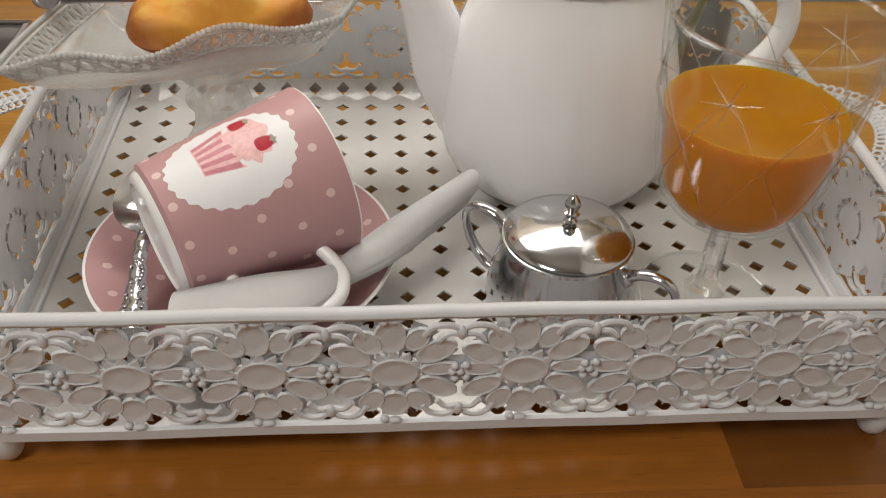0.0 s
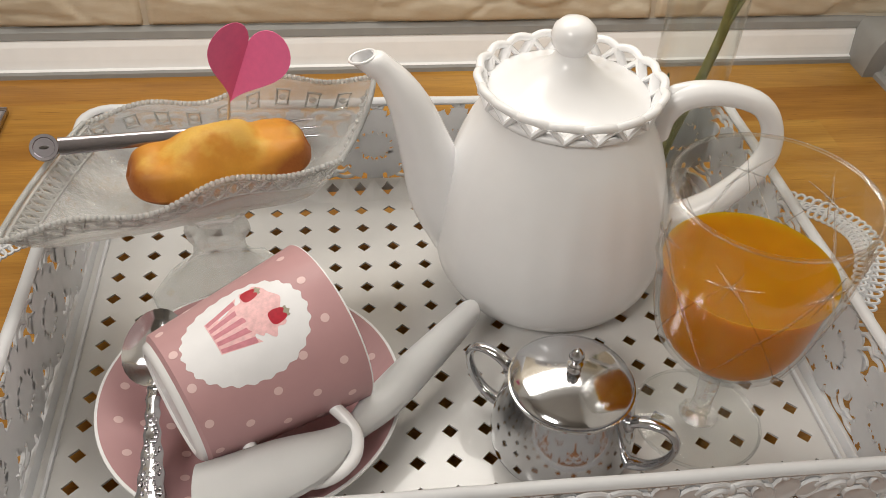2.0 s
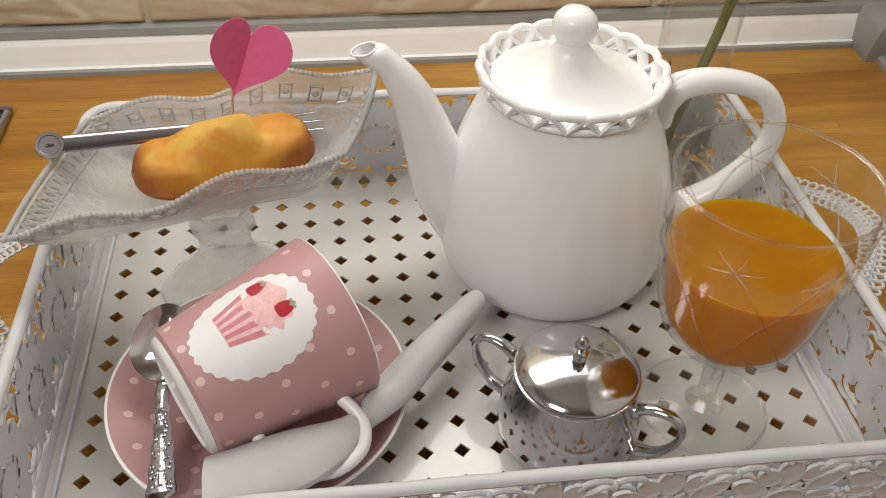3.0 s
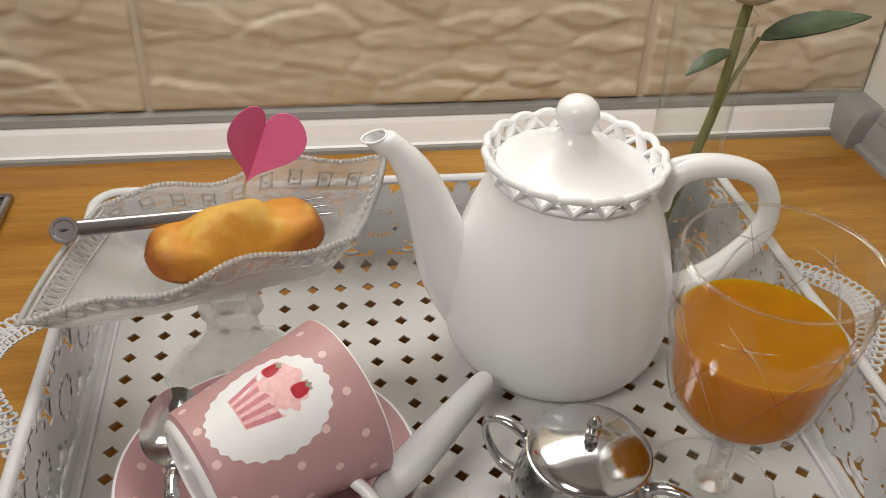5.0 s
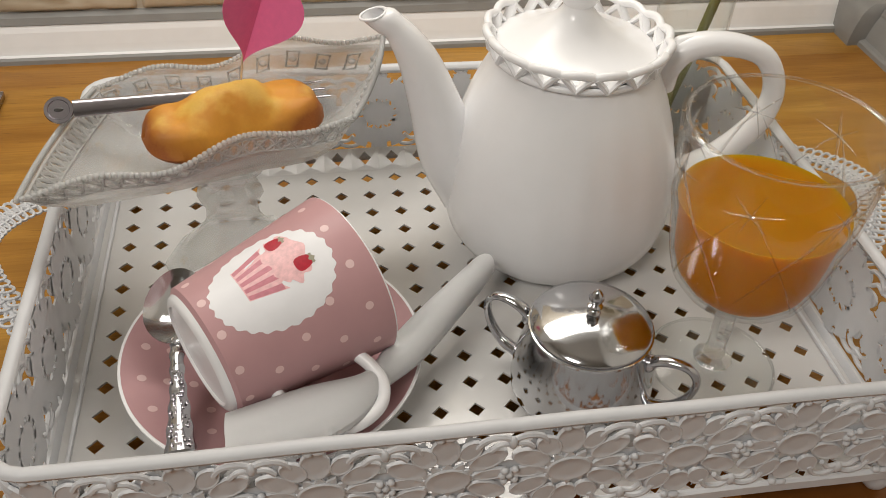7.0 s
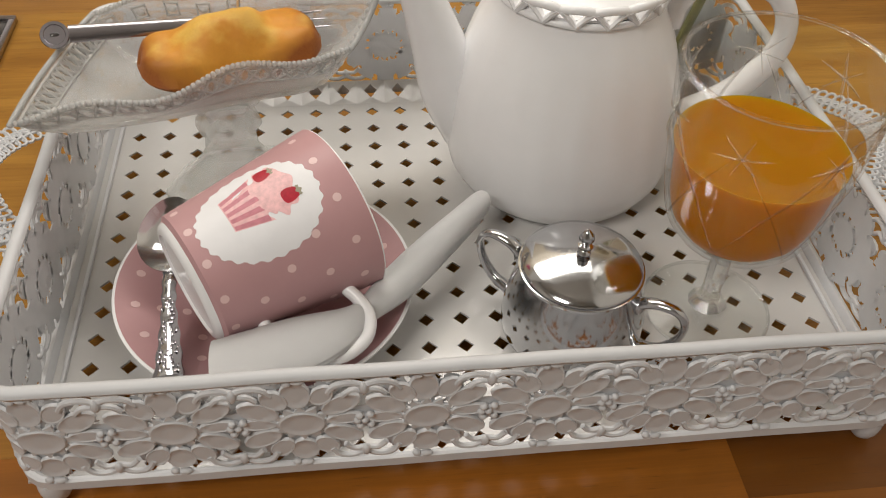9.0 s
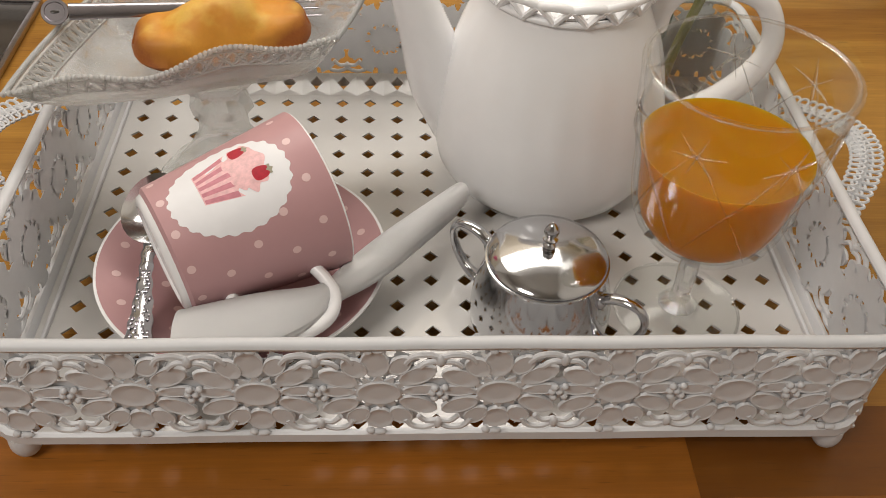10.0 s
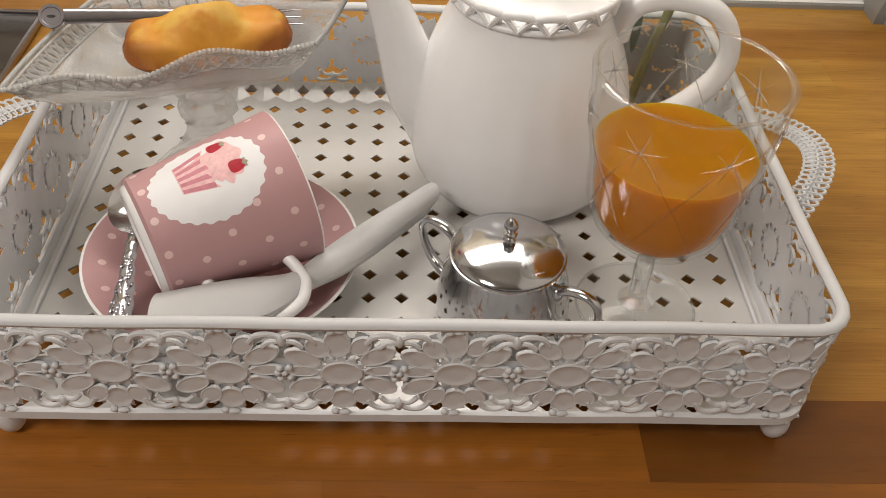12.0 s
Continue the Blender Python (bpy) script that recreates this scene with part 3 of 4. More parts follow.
    lip = [v.co.copy() for v in spout.verts[29 * 20 : 30 * 20]]
    spout = part("spout", spout, CERAMIC, ob)
    part("spout_lining", level(tube(line[20:], lambda u: bore(1.0) - 0.012, 20, caps=False, up=(0, 1, 0)), 20), CERAMIC, spout)
    part("spout_lip", tube(lip, 0.007, 8, closed=True), CERAMIC, spout)
    line = smooth_path([(0.47, 0, 1.00), (0.49, 0, 1.11), (0.58, 0, 1.21), (0.78, 0, 1.235), (0.99, 0, 1.17), (1.095, 0, 1.00), (1.08, 0, 0.80), (0.92, 0, 0.58), (0.72, 0, 0.44), (0.55, 0, 0.36)], 44)
    part("handle", tube(line, lambda u: 0.068 + 0.012 * math.cos(u * 6.3), 16, up=(0, 1, 0), flat=1.15), CERAMIC, ob)
    part("thumb_rest", tube(smooth_path([(0.50, 0, 1.17), (0.53, 0, 1.235), (0.62, 0, 1.262)], 8), lambda u: 0.05 - 0.02 * u, 10, up=(0, 1, 0)), CERAMIC, ob)


# ---- sugar bowl ----
def sugar_bowl():
    ob = thing("sugar_bowl", "polished silver sugar bowl with a lid and two handles", "sugar bowl", 0.52, -0.11, 0.0, -37)
    part("bowl", lathe([(0.0, 0.01), (0.27, 0.0), (0.315, 0.015), (0.337, 0.05), (0.342, 0.10), (0.338, 0.17), (0.325, 0.25), (0.305, 0.33), (0.284, 0.395), (0.276, 0.42), (0.290, 0.432), (0.290, 0.445), (0.275, 0.45), (0.25, 0.445), (0.25, 0.40), (0.28, 0.1), (0.0, 0.03)], 72), SILVER, ob)
    lid = part("lid", lathe([(0.270, 0.446), (0.282, 0.456), (0.275, 0.468), (0.22, 0.490), (0.15, 0.511), (0.08, 0.523), (0.035, 0.527), (0.0, 0.528)], 64), SILVER, ob)
    part("finial", lathe([(0.0, 0.513), (0.034, 0.518), (0.030, 0.534), (0.018, 0.546), (0.020, 0.558), (0.036, 0.566), (0.036, 0.574), (0.020, 0.583), (0.030, 0.596), (0.036, 0.614), (0.032, 0.634), (0.018, 0.654), (0.006, 0.666), (0.0, 0.668)], 24), SILVER, lid)
    for side in (-1, 1):
        line = smooth_path([(side * 0.285, 0, 0.35), (side * 0.37, 0, 0.40), (side * 0.47, 0, 0.405), (side * 0.52, 0, 0.34), (side * 0.50, 0, 0.23), (side * 0.43, 0, 0.13), (side * 0.335, 0, 0.085)], 26)
        handle = part("handle", tube(line, lambda u: 0.027 - 0.009 * math.sin(math.pi * u), 12, up=(0, 1, 0), flat=1.35), SILVER, ob)
        part("scroll_end", ball((side * 0.30, 0, 0.345), (0.035, 0.042, 0.045)), SILVER, handle)


# ---- goblet of juice ----
BOWL = [(0.045, 0.48), (0.120, 0.485), (0.191, 0.505), (0.267, 0.55), (0.320, 0.62), (0.346, 0.70), (0.360, 0.80), (0.370, 0.92), (0.400, 1.06), (0.414, 1.20), (0.428, 1.34), (0.438, 1.42)]


def bowl_radius(z):
    for (r0, z0), (r1, z1) in zip(BOWL, BOWL[1:]):
        if z0 <= z <= z1:
            return r0 + (r1 - r0) * (z - z0) / (z1 - z0)
    return BOWL[-1][0]


def goblet():
    ob = thing("goblet", "cut-glass stemmed goblet half full of orange juice", "glass", 1.238, -0.03, 0.0)
    inner = [(max(r - 0.016, 0.0), z + 0.012) for r, z in BOWL[1:-1]]
    part("bowl", lathe([(0.0, 0.475), *BOWL, (0.414, 1.431), (0.405, 1.423), *inner[::-1], (0.0, 0.50)], 72), CLEAR_GLASS, ob)
    part("stem", lathe([(0.0, 0.05), (0.10, 0.052), (0.055, 0.09), (0.045, 0.16), (0.052, 0.26), (0.046, 0.36), (0.05, 0.44), (0.075, 0.474), (0.0, 0.474)], 10), STEM_GLASS, ob, smooth=False)
    part("foot", lathe([(0.0, 0.006), (0.30, 0.004), (0.315, 0.010), (0.315, 0.018), (0.22, 0.028), (0.12, 0.042), (0.0, 0.05)], 64), FOOT_GLASS, ob)
    part("foot_edge", tube([(0.312 * math.cos(2 * math.pi * k / 64), 0.312 * math.sin(2 * math.pi * k / 64), 0.012) for k in range(64)], 0.008, 8, closed=True), CUT_GLASS, ob)
    level = 1.03
    liquid = [(0.0, 0.503)] + [(r - 0.005, z + 0.012) for r, z in inner if z + 0.012 < level] + [(bowl_radius(level) - 0.021, level), (bowl_radius(level) - 0.04, level - 0.004), (0.0, level - 0.004)]
    part("juice", lathe(liquid, 64), JUICE, ob, "cloudy orange juice")
    part("rim", tube([(0.412 * math.cos(2 * math.pi * k / 72), 0.412 * math.sin(2 * math.pi * k / 72), 1.427) for k in range(72)], 0.009, 8, closed=True), CUT_GLASS, ob, "polished rim")
    # wheel-cut lattice: crossing grooves and small stars round the bowl
    for k in range(7):
        for sign in (1, -1):
            line = []
            for j in range(15):
                u = j / 14
                z = 0.66 + 0.60 * u
                a = 2 * math.pi * k / 7 + sign * (u - 0.5) * 2 * math.pi / 7
                r = bowl_radius(z) + 0.001
                line.append((r * math.cos(a), r * math.sin(a), z))
            part("cut_line", tube(line, lambda u: 0.010 * math.sin(math.pi * (0.08 + 0.84 * u)), 8, flat=0.3), CUT_GLASS, ob)
        for spoke in range(3):
            line = []
            for j in range(7):
                u = (j / 6 - 0.5) * 0.24
                z = 1.23 + u * math.sin(math.pi * spoke / 3 + 0.25)
                a = 2 * math.pi * (k + 0.5) / 7 + u * math.cos(math.pi * spoke / 3 + 0.25) / 0.40
                r = bowl_radius(z) + 0.001
                line.append((r * math.cos(a), r * math.sin(a), z))
            part("cut_star", tube(line, lambda u: 0.010 * math.sin(math.pi * (0.05 + 0.9 * u)), 8, flat=0.3), CUT_GLASS, ob)


teapot()
sugar_bowl()
goblet()


# ---- cup, saucer, spoon, napkin ----
CUP_BASE, CUP_MOUTH = Vector((-1.24, -0.140, 0.490)), Vector((-0.565, 0.232, 0.563))
CUP_LONG = (CUP_MOUTH - CUP_BASE).length


def cup_radius(w):
    return 0.302 + 0.090 * w / CUP_LONG


def cup_point(a, w, lift=0.0):
    r = cup_radius(w) + lift
    return Vector((r * math.cos(a), r * math.sin(a), w))


def cup_print(shape, lift, steps=5):
    """A thin print on the cup: an outline of (angle, height) pairs filled by shrinking rings towards its middle."""
    bm = bmesh.new()
    ca, cw = sum(p[0] for p in shape) / len(shape), sum(p[1] for p in shape) / len(shape)
    made = grid_faces(bm, [[cup_point(ca + (a - ca) * k / steps, cw + (w - cw) * k / steps, lift) for a, w in shape] for k in range(steps, 0, -1)])
    mid = bm.verts.new(cup_point(ca, cw, lift))
    last = made[-1]
    for k in range(len(last)):
        bm.faces.new((last[k], last[(k + 1) % len(last)], mid))
    return bm


def cup():
    z = (CUP_MOUTH - CUP_BASE).normalized()
    x = Vector((0, 0, 1)) - z * z.z
    x.normalize()
    y = z.cross(x)
    turn = Matrix((x, y, z)).transposed().to_4x4()
    ob = thing("cup", "pink dotted porcelain cup with a cupcake picture, lying on its saucer", "cup", 0, 0, 0, matrix=Matrix.Translation(CUP_BASE * DM) @ turn)
    L = CUP_LONG
    part("body", lathe([(0.285, 0.03), (cup_radius(0.045), 0.045), (cup_radius(0.1), 0.1), (cup_radius(0.4), 0.4), (cup_radius(0.68), 0.68), (cup_radius(L - 0.006), L - 0.006)], 144), PINK, ob)
    part("inside", lathe([(cup_radius(L - 0.006), L - 0.006), (cup_radius(L) - 0.001, L - 0.002), (cup_radius(L) - 0.008, L + 0.004), (cup_radius(L) - 0.02, L - 0.004), (0.32, 0.4), (0.272, 0.09), (0.22, 0.06), (0.0, 0.055)], 72), CERAMIC, ob, "white glazed inside and rim")
    part("base", lathe([(0.285, 0.03), (0.276, 0.012), (0.258, 0.002), (0.240, 0.0), (0.234, 0.012), (0.0, 0.016)], 64), CERAMIC, ob, "white glazed underside")
    # the handle hangs down on the open side of the saucer, with the napkin through it
    a = HANDLE_ANGLE
    out = Vector((math.cos(a), math.sin(a), 0))
    line = smooth_path([out * (cup_radius(w) - 0.01 + d) + Vector((0, 0, w)) for w, d in ((0.20, 0.0), (0.20, 0.10), (0.27, 0.22), (0.40, 0.28), (0.54, 0.25), (0.61, 0.16), (0.61, 0.07), (0.59, 0.0))], 32)
    part("handle", tube(line, 0.030, 14, up=out.cross(Vector((0, 0, 1))), flat=1.25), CERAMIC, ob, "white glazed handle")
    # picture: scalloped white medallion, cupcake wrapper with pleats, icing and two strawberries
    ma, mw = PRINT_ANGLE, 0.368

    def at(u, v):
        return (ma + u / 0.35, mw + 0.028 + v)

    oval = [at(0.014 + 0.228 * (1 + 0.025 * math.cos(26 * t)) * math.cos(t), 0.270 * (1 + 0.025 * math.cos(26 * t)) * math.sin(t) - 0.028) for t in (2 * math.pi * k / 120 for k in range(120))]
    part("medallion", cup_print(oval, 0.0010, 14), PRINT_WHITE, ob, "white scalloped medallion")
    wrapper = [at(-0.11 + 0.17 * k / 16, -0.155) for k in range(17)] + [at(0.095 - 0.25 * k / 20, -0.005 + 0.018 * math.cos(k * math.pi / 2)) for k in range(21)]
    part("wrapper_print", cup_print(wrapper, 0.0014, 8), PRINT_BLUSH, ob)
    for k in range(5):
        u0, u1 = -0.097 + 0.036 * k, -0.135 + 0.0525 * k
        stripe = [at(u0 - 0.010, -0.15), at(u0 + 0.010, -0.15), at(u1 + 0.014, -0.005), at(u1 - 0.014, -0.005)]
        part("pleat_print", cup_print(stripe, 0.0018, 4), PRINT_ROSE, ob)
    icing = [at(-0.035 + (0.125 + 0.014 * math.cos(9 * t)) * math.cos(t), 0.068 + (0.085 + 0.012 * math.cos(7 * t + 1)) * math.sin(t)) for t in (2 * math.pi * k / 60 for k in range(60))]
    part("icing_print", cup_print(icing, 0.0021, 8), PRINT_BLUSH, ob)
    for u, v, r in ((-0.128, 0.062, 0.038), (0.028, 0.112, 0.039)):
        berry = [at(u + r * 0.85 * math.cos(t), v + r * 1.1 * math.sin(t) - 0.008 * math.cos(2 * t)) for t in (2 * math.pi * k / 28 for k in range(28))]
        part("strawberry_print", cup_print(berry, 0.0025, 4), PRINT_RED, ob)
        leaf = [at(u + r * 0.6 * math.cos(t), v + r * 1.08 + (0.005 + 0.011 * (k % 2)) * math.sin(t)) for k, t in enumerate(2 * math.pi * k / 12 for k in range(12))]
        part("leaf_print", cup_print(leaf, 0.0029, 3), PRINT_GREEN, ob)
    # polka dots in staggered rows
    for row in range(5):
        w = 0.08 + 0.148 * row
        for k in range(12):
            a = 2 * math.pi * (k + 0.5 * (row % 2)) / 12 + 0.12
            off = (a - ma + math.pi) % (2 * math.pi) - math.pi
            if (off * 0.35 / 0.25) ** 2 + ((w - mw) / 0.29) ** 2 < 1:
                continue
            spot = [(a + 0.019 / cup_radius(w) * math.cos(t), w + 0.019 * math.sin(t)) for t in (2 * math.pi * j / 14 for j in range(14))]
            part("dot_print", cup_print(spot, 0.0009, 2), DOT, ob)


def saucer():
    ob = thing("saucer", "pink dotted porcelain saucer with a white edge, on the tray", "saucer", -0.94, 0.16, 0.0)
    top = [(0.0, 0.055), (0.26, 0.055), (0.30, 0.062), (0.34, 0.068), (0.45, 0.105), (0.58, 0.155), (0.675, 0.192), (0.704, 0.203)]
    part("plate", lathe([*top, (0.712, 0.201), (0.713, 0.193), (0.69, 0.178), (0.56, 0.115), (0.42, 0.06), (0.37, 0.02), (0.36, 0.002), (0.34, 0.002), (0.33, 0.025), (0.0, 0.03)], 96), CERAMIC, ob, "white glazed underside and edge")
    part("glaze", lathe([(0.0, 0.0575), (0.26, 0.0575), (0.30, 0.0645), (0.34, 0.0705), (0.45, 0.1075), (0.58, 0.1575), (0.675, 0.1945), (0.698, 0.2030), (0.696, 0.200)], 96), PINK, ob, "pink glazed upper side")

    def height(r):
        pts = [(0.0, 0.0575), (0.26, 0.0575), (0.34, 0.0705), (0.45, 0.1075), (0.58, 0.1575), (0.675, 0.1945)]
        for (r0, z0), (r1, z1) in zip(pts, pts[1:]):
            if r <= r1:
                return z0 + (z1 - z0) * (r - r0) / (r1 - r0)
        return 0.1945

    for row, (r, n) in enumerate(((0.39, 13), (0.50, 16), (0.61, 19))):
        for k in range(n):
            a = 2 * math.pi * (k + 0.5 * (row % 2)) / n
            bm = bmesh.new()
            ring = []
            for j in range(12):
                t = 2 * math.pi * j / 12
                q = Vector((r + 0.021 * math.cos(t), 0.021 * math.sin(t)))
                ring.append(bm.verts.new((q.x * math.cos(a) - q.y * math.sin(a), q.x * math.sin(a) + q.y * math.cos(a), height(q.x) + 0.0022)))
            bm.faces.new(ring)
            part("dot_print", bm, DOT, ob)


def spoon():
    ob = thing("teaspoon", "silver teaspoon with an embossed handle, leaning in the saucer", "spoon", 0, 0, 0)
    tip, heel, end = Vector((-1.36, 0.49, 0.42)), Vector((-1.37, 0.13, 0.30)), Vector((-1.325, -0.44, 0.235))
    way = (tip - heel).normalized()
    side = way.cross(Vector((0, 0, 1))).normalized()
    over = side.cross(way)
    bm = bmesh.new()
    rings = []
    for lift in (0.0, 0.012):
        for k in range(0, 7):
            f = k / 6 if lift == 0 else 1 - k / 6
            ring = []
            for j in range(28):
                t = 2 * math.pi * j / 28
                u, v = 0.20 * f * math.cos(t), 0.155 * f * math.sin(t) * (1 - 0.12 * math.cos(t))
                ring.append((tip + heel) / 2 + way * u + side * v + over * (0.075 * f * f - 0.075 + lift + 0.02))
            rings.append(ring)
    rings = [r for n, r in enumerate(rings) if n not in (0, 13)]
    grid_faces(bm, rings, True, (True, True))
    part("bowl", bm, SILVER, ob)
    line = smooth_path([heel + Vector((0, 0.03, 0.01)), heel.lerp(end, 0.25) + Vector((0, 0, 0.015)), heel.lerp(end, 0.6), end], 30)
    width = lambda u: 0.032 + 0.004 * math.sin(u * 40) + (0.034 * max(0, u - 0.45) / 0.55)
    part("handle", tube(line, width, 12, flat=0.42), SILVER, ob)
    bm = bmesh.new()
    rng = random.Random(5)
    for k in range(80):
        u = 0.4 + 0.6 * rng.random()
        p = line[min(29, int(u * 29))]
        q = p + side * (rng.random() - 0.5) * 1.5 * width(u) + Vector((0, 0, 0.40 * width(u)))
        r = 0.005 + 0.005 * rng.random()
        ball(q, (r, r * 1.4, r * 0.8), bm, 7, 5)
    part("embossing", bm, STEEL, ob, "embossed flower relief")


def napkin():
    ob = thing("napkin", "rolled white paper napkin pushed through the cup's handle", "napkin", 0, 0, 0)
    line = smooth_path([(-1.115, -0.575, 0.37), (-0.85, -0.45, 0.36), (-0.58, -0.31, 0.34), (-0.40, -0.12, 0.31), (-0.13, 0.21, 0.28), (0.12, 0.49, 0.27)], 34)
    for turn_no, (name, begin, grow, u0, u1) in enumerate((("outer_roll", 0.4, 1.0, 0, 34), ("inner_roll", 2.6, 0.82, 0, 34))):
        bm = bmesh.new()
        rings = []
        for k in range(u0, u1):
            u = k / 33
            p = line[k]
            ahead = (line[min(k + 1, 33)] - line[max(k - 1, 0)]).normalized()
            side = ahead.cross(Vector((0, 0, 1))).normalized()
            over = side.cross(ahead)
            wide = grow * (0.188 - 0.070 * math.exp(-((u - 0.50) / 0.13) ** 2) - 0.115 * u)
            tall = grow * (0.115 - 0.03 * math.exp(-((u - 0.50) / 0.2) ** 2) - 0.03 * u)
            ring = []
            for j in range(40):
                t = begin + 2.15 * math.pi * j / 39
                crease = 1 + 0.05 * math.sin(3 * t + 5 * u) * (0.4 + u) - 0.07 * j / 39
                p = line[k] + ahead * (0.07 * max(0.0, u - 0.9) / 0.1 * math.sin(t) - 0.08 * max(0.0, 0.15 - u) / 0.15 * math.cos(t))
                ring.append(p + side * wide * crease * math.copysign(abs(math.cos(t)) ** 0.9, math.cos(t)) + over * tall * crease * math.copysign(abs(math.sin(t)) ** 1.4, math.sin(t)))
            rings.append(ring)
        grid_faces(bm, rings, False)
        bmesh.ops.solidify(bm, geom=bm.faces, thickness=0.006)
        part(name, bm, NAPKIN, ob)


PRINT_ANGLE, HANDLE_ANGLE = 0.28, 1.95
cup()
saucer()
spoon()
napkin()


# ---- glass dish with the cake, fork and heart ----
DISH = {"front_left": Vector((-1.955, 0.42, 0.97)), "back_left": Vector((-1.746, 1.29, 1.0)), "back_right": Vector((-0.286, 1.34, 1.20)), "front_right": Vector((-0.47, 0.90, 1.0))}


def dish_point(u, v, deep=0.0):
    """A point of the dish for u along and v across, both -1 to 1."""
    a = DISH["front_left"].lerp(DISH["front_right"], (u + 1) / 2)
    b = DISH["back_left"].lerp(DISH["back_right"], (u + 1) / 2)
    p = a.lerp(b, (v + 1) / 2)
    edge = max(abs(u) ** 4.5, abs(v) ** 5.0)
    floor_z = 0.74
    p.z = floor_z + (p.z - floor_z) * edge
    wave = 0.05 * math.cos(2 * math.pi * (u - 0.3)) * abs(v) ** 4 * (1 - u * u)
    bow = Vector((0.03 * u * (1 - v * v), 0.10 * (1 - u * u) * max(v, 0) ** 2, 0))
    return p + bow + Vector((0, 0, wave - deep * (1 - 0.6 * edge)))


def glass_dish():
    ob = thing("glass_dish", "pressed-glass footed dish with a lacy turned-up edge", "glass dish", 0, 0, 0)
    bm = bmesh.new()
    nu, nv = 44, 28
    for deep in (0.0, 0.03):
        grid = [[bm.verts.new(dish_point(-1 + 2 * i / nu, -1 + 2 * j / nv, deep)) for j in range(nv + 1)] for i in range(nu + 1)]
        for i in range(nu):
            for j in range(nv):
                bm.faces.new((grid[i][j], grid[i + 1][j], grid[i + 1][j + 1], grid[i][j + 1]))
        if deep == 0:
            top = grid
    rim = lambda g: [g[i][0] for i in range(nu)] + [g[nu][j] for j in range(nv)] + [g[i][nv] for i in range(nu, 0, -1)] + [g[0][j] for j in range(nv, 0, -1)]
    a, b = rim(top), rim(grid)
    for k in range(len(a)):
        bm.faces.new((a[k], a[(k + 1) % len(a)], b[(k + 1) % len(b)], b[k]))
    part("bowl", bm, PRESSED_GLASS, ob)

    def border(k, inward):
        """A point on the dish near its edge; k from 0 to 4 round the four sides."""
        side, f = int(k) % 4, k - int(k)
        c, e = 1 - inward, -1 + 2 * f
        return ((e * c, -c), (c, e * c), (-e * c, c), (-c, -e * c))[side]

    beads = bmesh.new()
    for k in range(260):
        u, v = border(4 * k / 260, 0.0)
        p = dish_point(u, v)
        ball(p + Vector((0, 0, -0.010)), (0.016, 0.016, 0.014), beads, 7, 5)
    part("beaded_edge", beads, LACE_GLASS, ob, "beaded glass edge", kind="stuff")
    lace = bmesh.new()

    def relief(k, d, h):
        """A point of the lace band: d along its cell k, h from the edge down."""
        return dish_point(*border(4 * (k + d) / 72 % 4, 0.030 + 0.090 * h)) + Vector((0, 0, 0.004))

    for k in range(72):
        if 18 <= k < 54:  # the far and right sides carry small square studs
            if k % 2:
                ring = [relief(k, d, h) for d, h in ((0.1, 0.1), (0.9, 0.1), (0.9, 0.6), (0.1, 0.6))]
                tube(ring, 0.008, 5, lace, closed=True)
                ball(sum(ring, Vector()) / 4, (0.022, 0.016, 0.016), lace, 8, 5)
            continue
        tube([relief(k, 0.0, 0), relief(k, 0.5, 0.5), relief(k, 0.999, 1)], 0.009, 6, lace)
        tube([relief(k, 0.0, 1), relief(k, 0.5, 0.5), relief(k, 0.999, 0)], 0.009, 6, lace)
        if k % 2:
            tube([relief(k, 0.5, 0.08), relief(k, 0.5, 0.92)], 0.007, 6, lace)
            tube([relief(k, 0.15, 0.5), relief(k, 0.85, 0.5)], 0.007, 6, lace)
        else:
            tube([relief(k, 0.5 + 0.3 * math.cos(t), 0.5 + 0.3 * math.sin(t)) for t in (math.pi * j / 4 for j in range(8))], 0.007, 5, lace, closed=True)
    for row in (0.030, 0.12):
        tube([dish_point(*border((3 + 2 * k / 80) % 4, row)) + Vector((0, 0, 0.003)) for k in range(80)], 0.009, 5, lace)
    part("lace_relief", lace, LACE_GLASS, ob, "lattice and star relief below the edge", kind="stuff")
    cx, cy = -1.13, 1.04
    bm = lathe([(0.0, 0.70), (0.22, 0.70), (0.21, 0.66), (0.16, 0.62), (0.12, 0.57), (0.16, 0.52), (0.17, 0.47), (0.13, 0.42), (0.14, 0.32), (0.20, 0.22), (0.28, 0.12), (0.38, 0.045), (0.395, 0.015), (0.38, 0.002), (0.0, 0.002)], 12, wave=lambda a, z: 1 + 0.03 * math.cos(6 * a))
    bm.transform(Matrix.Translation((cx, cy, 0)))
    part("stem", bm, PRESSED_GLASS, ob, smooth=False)


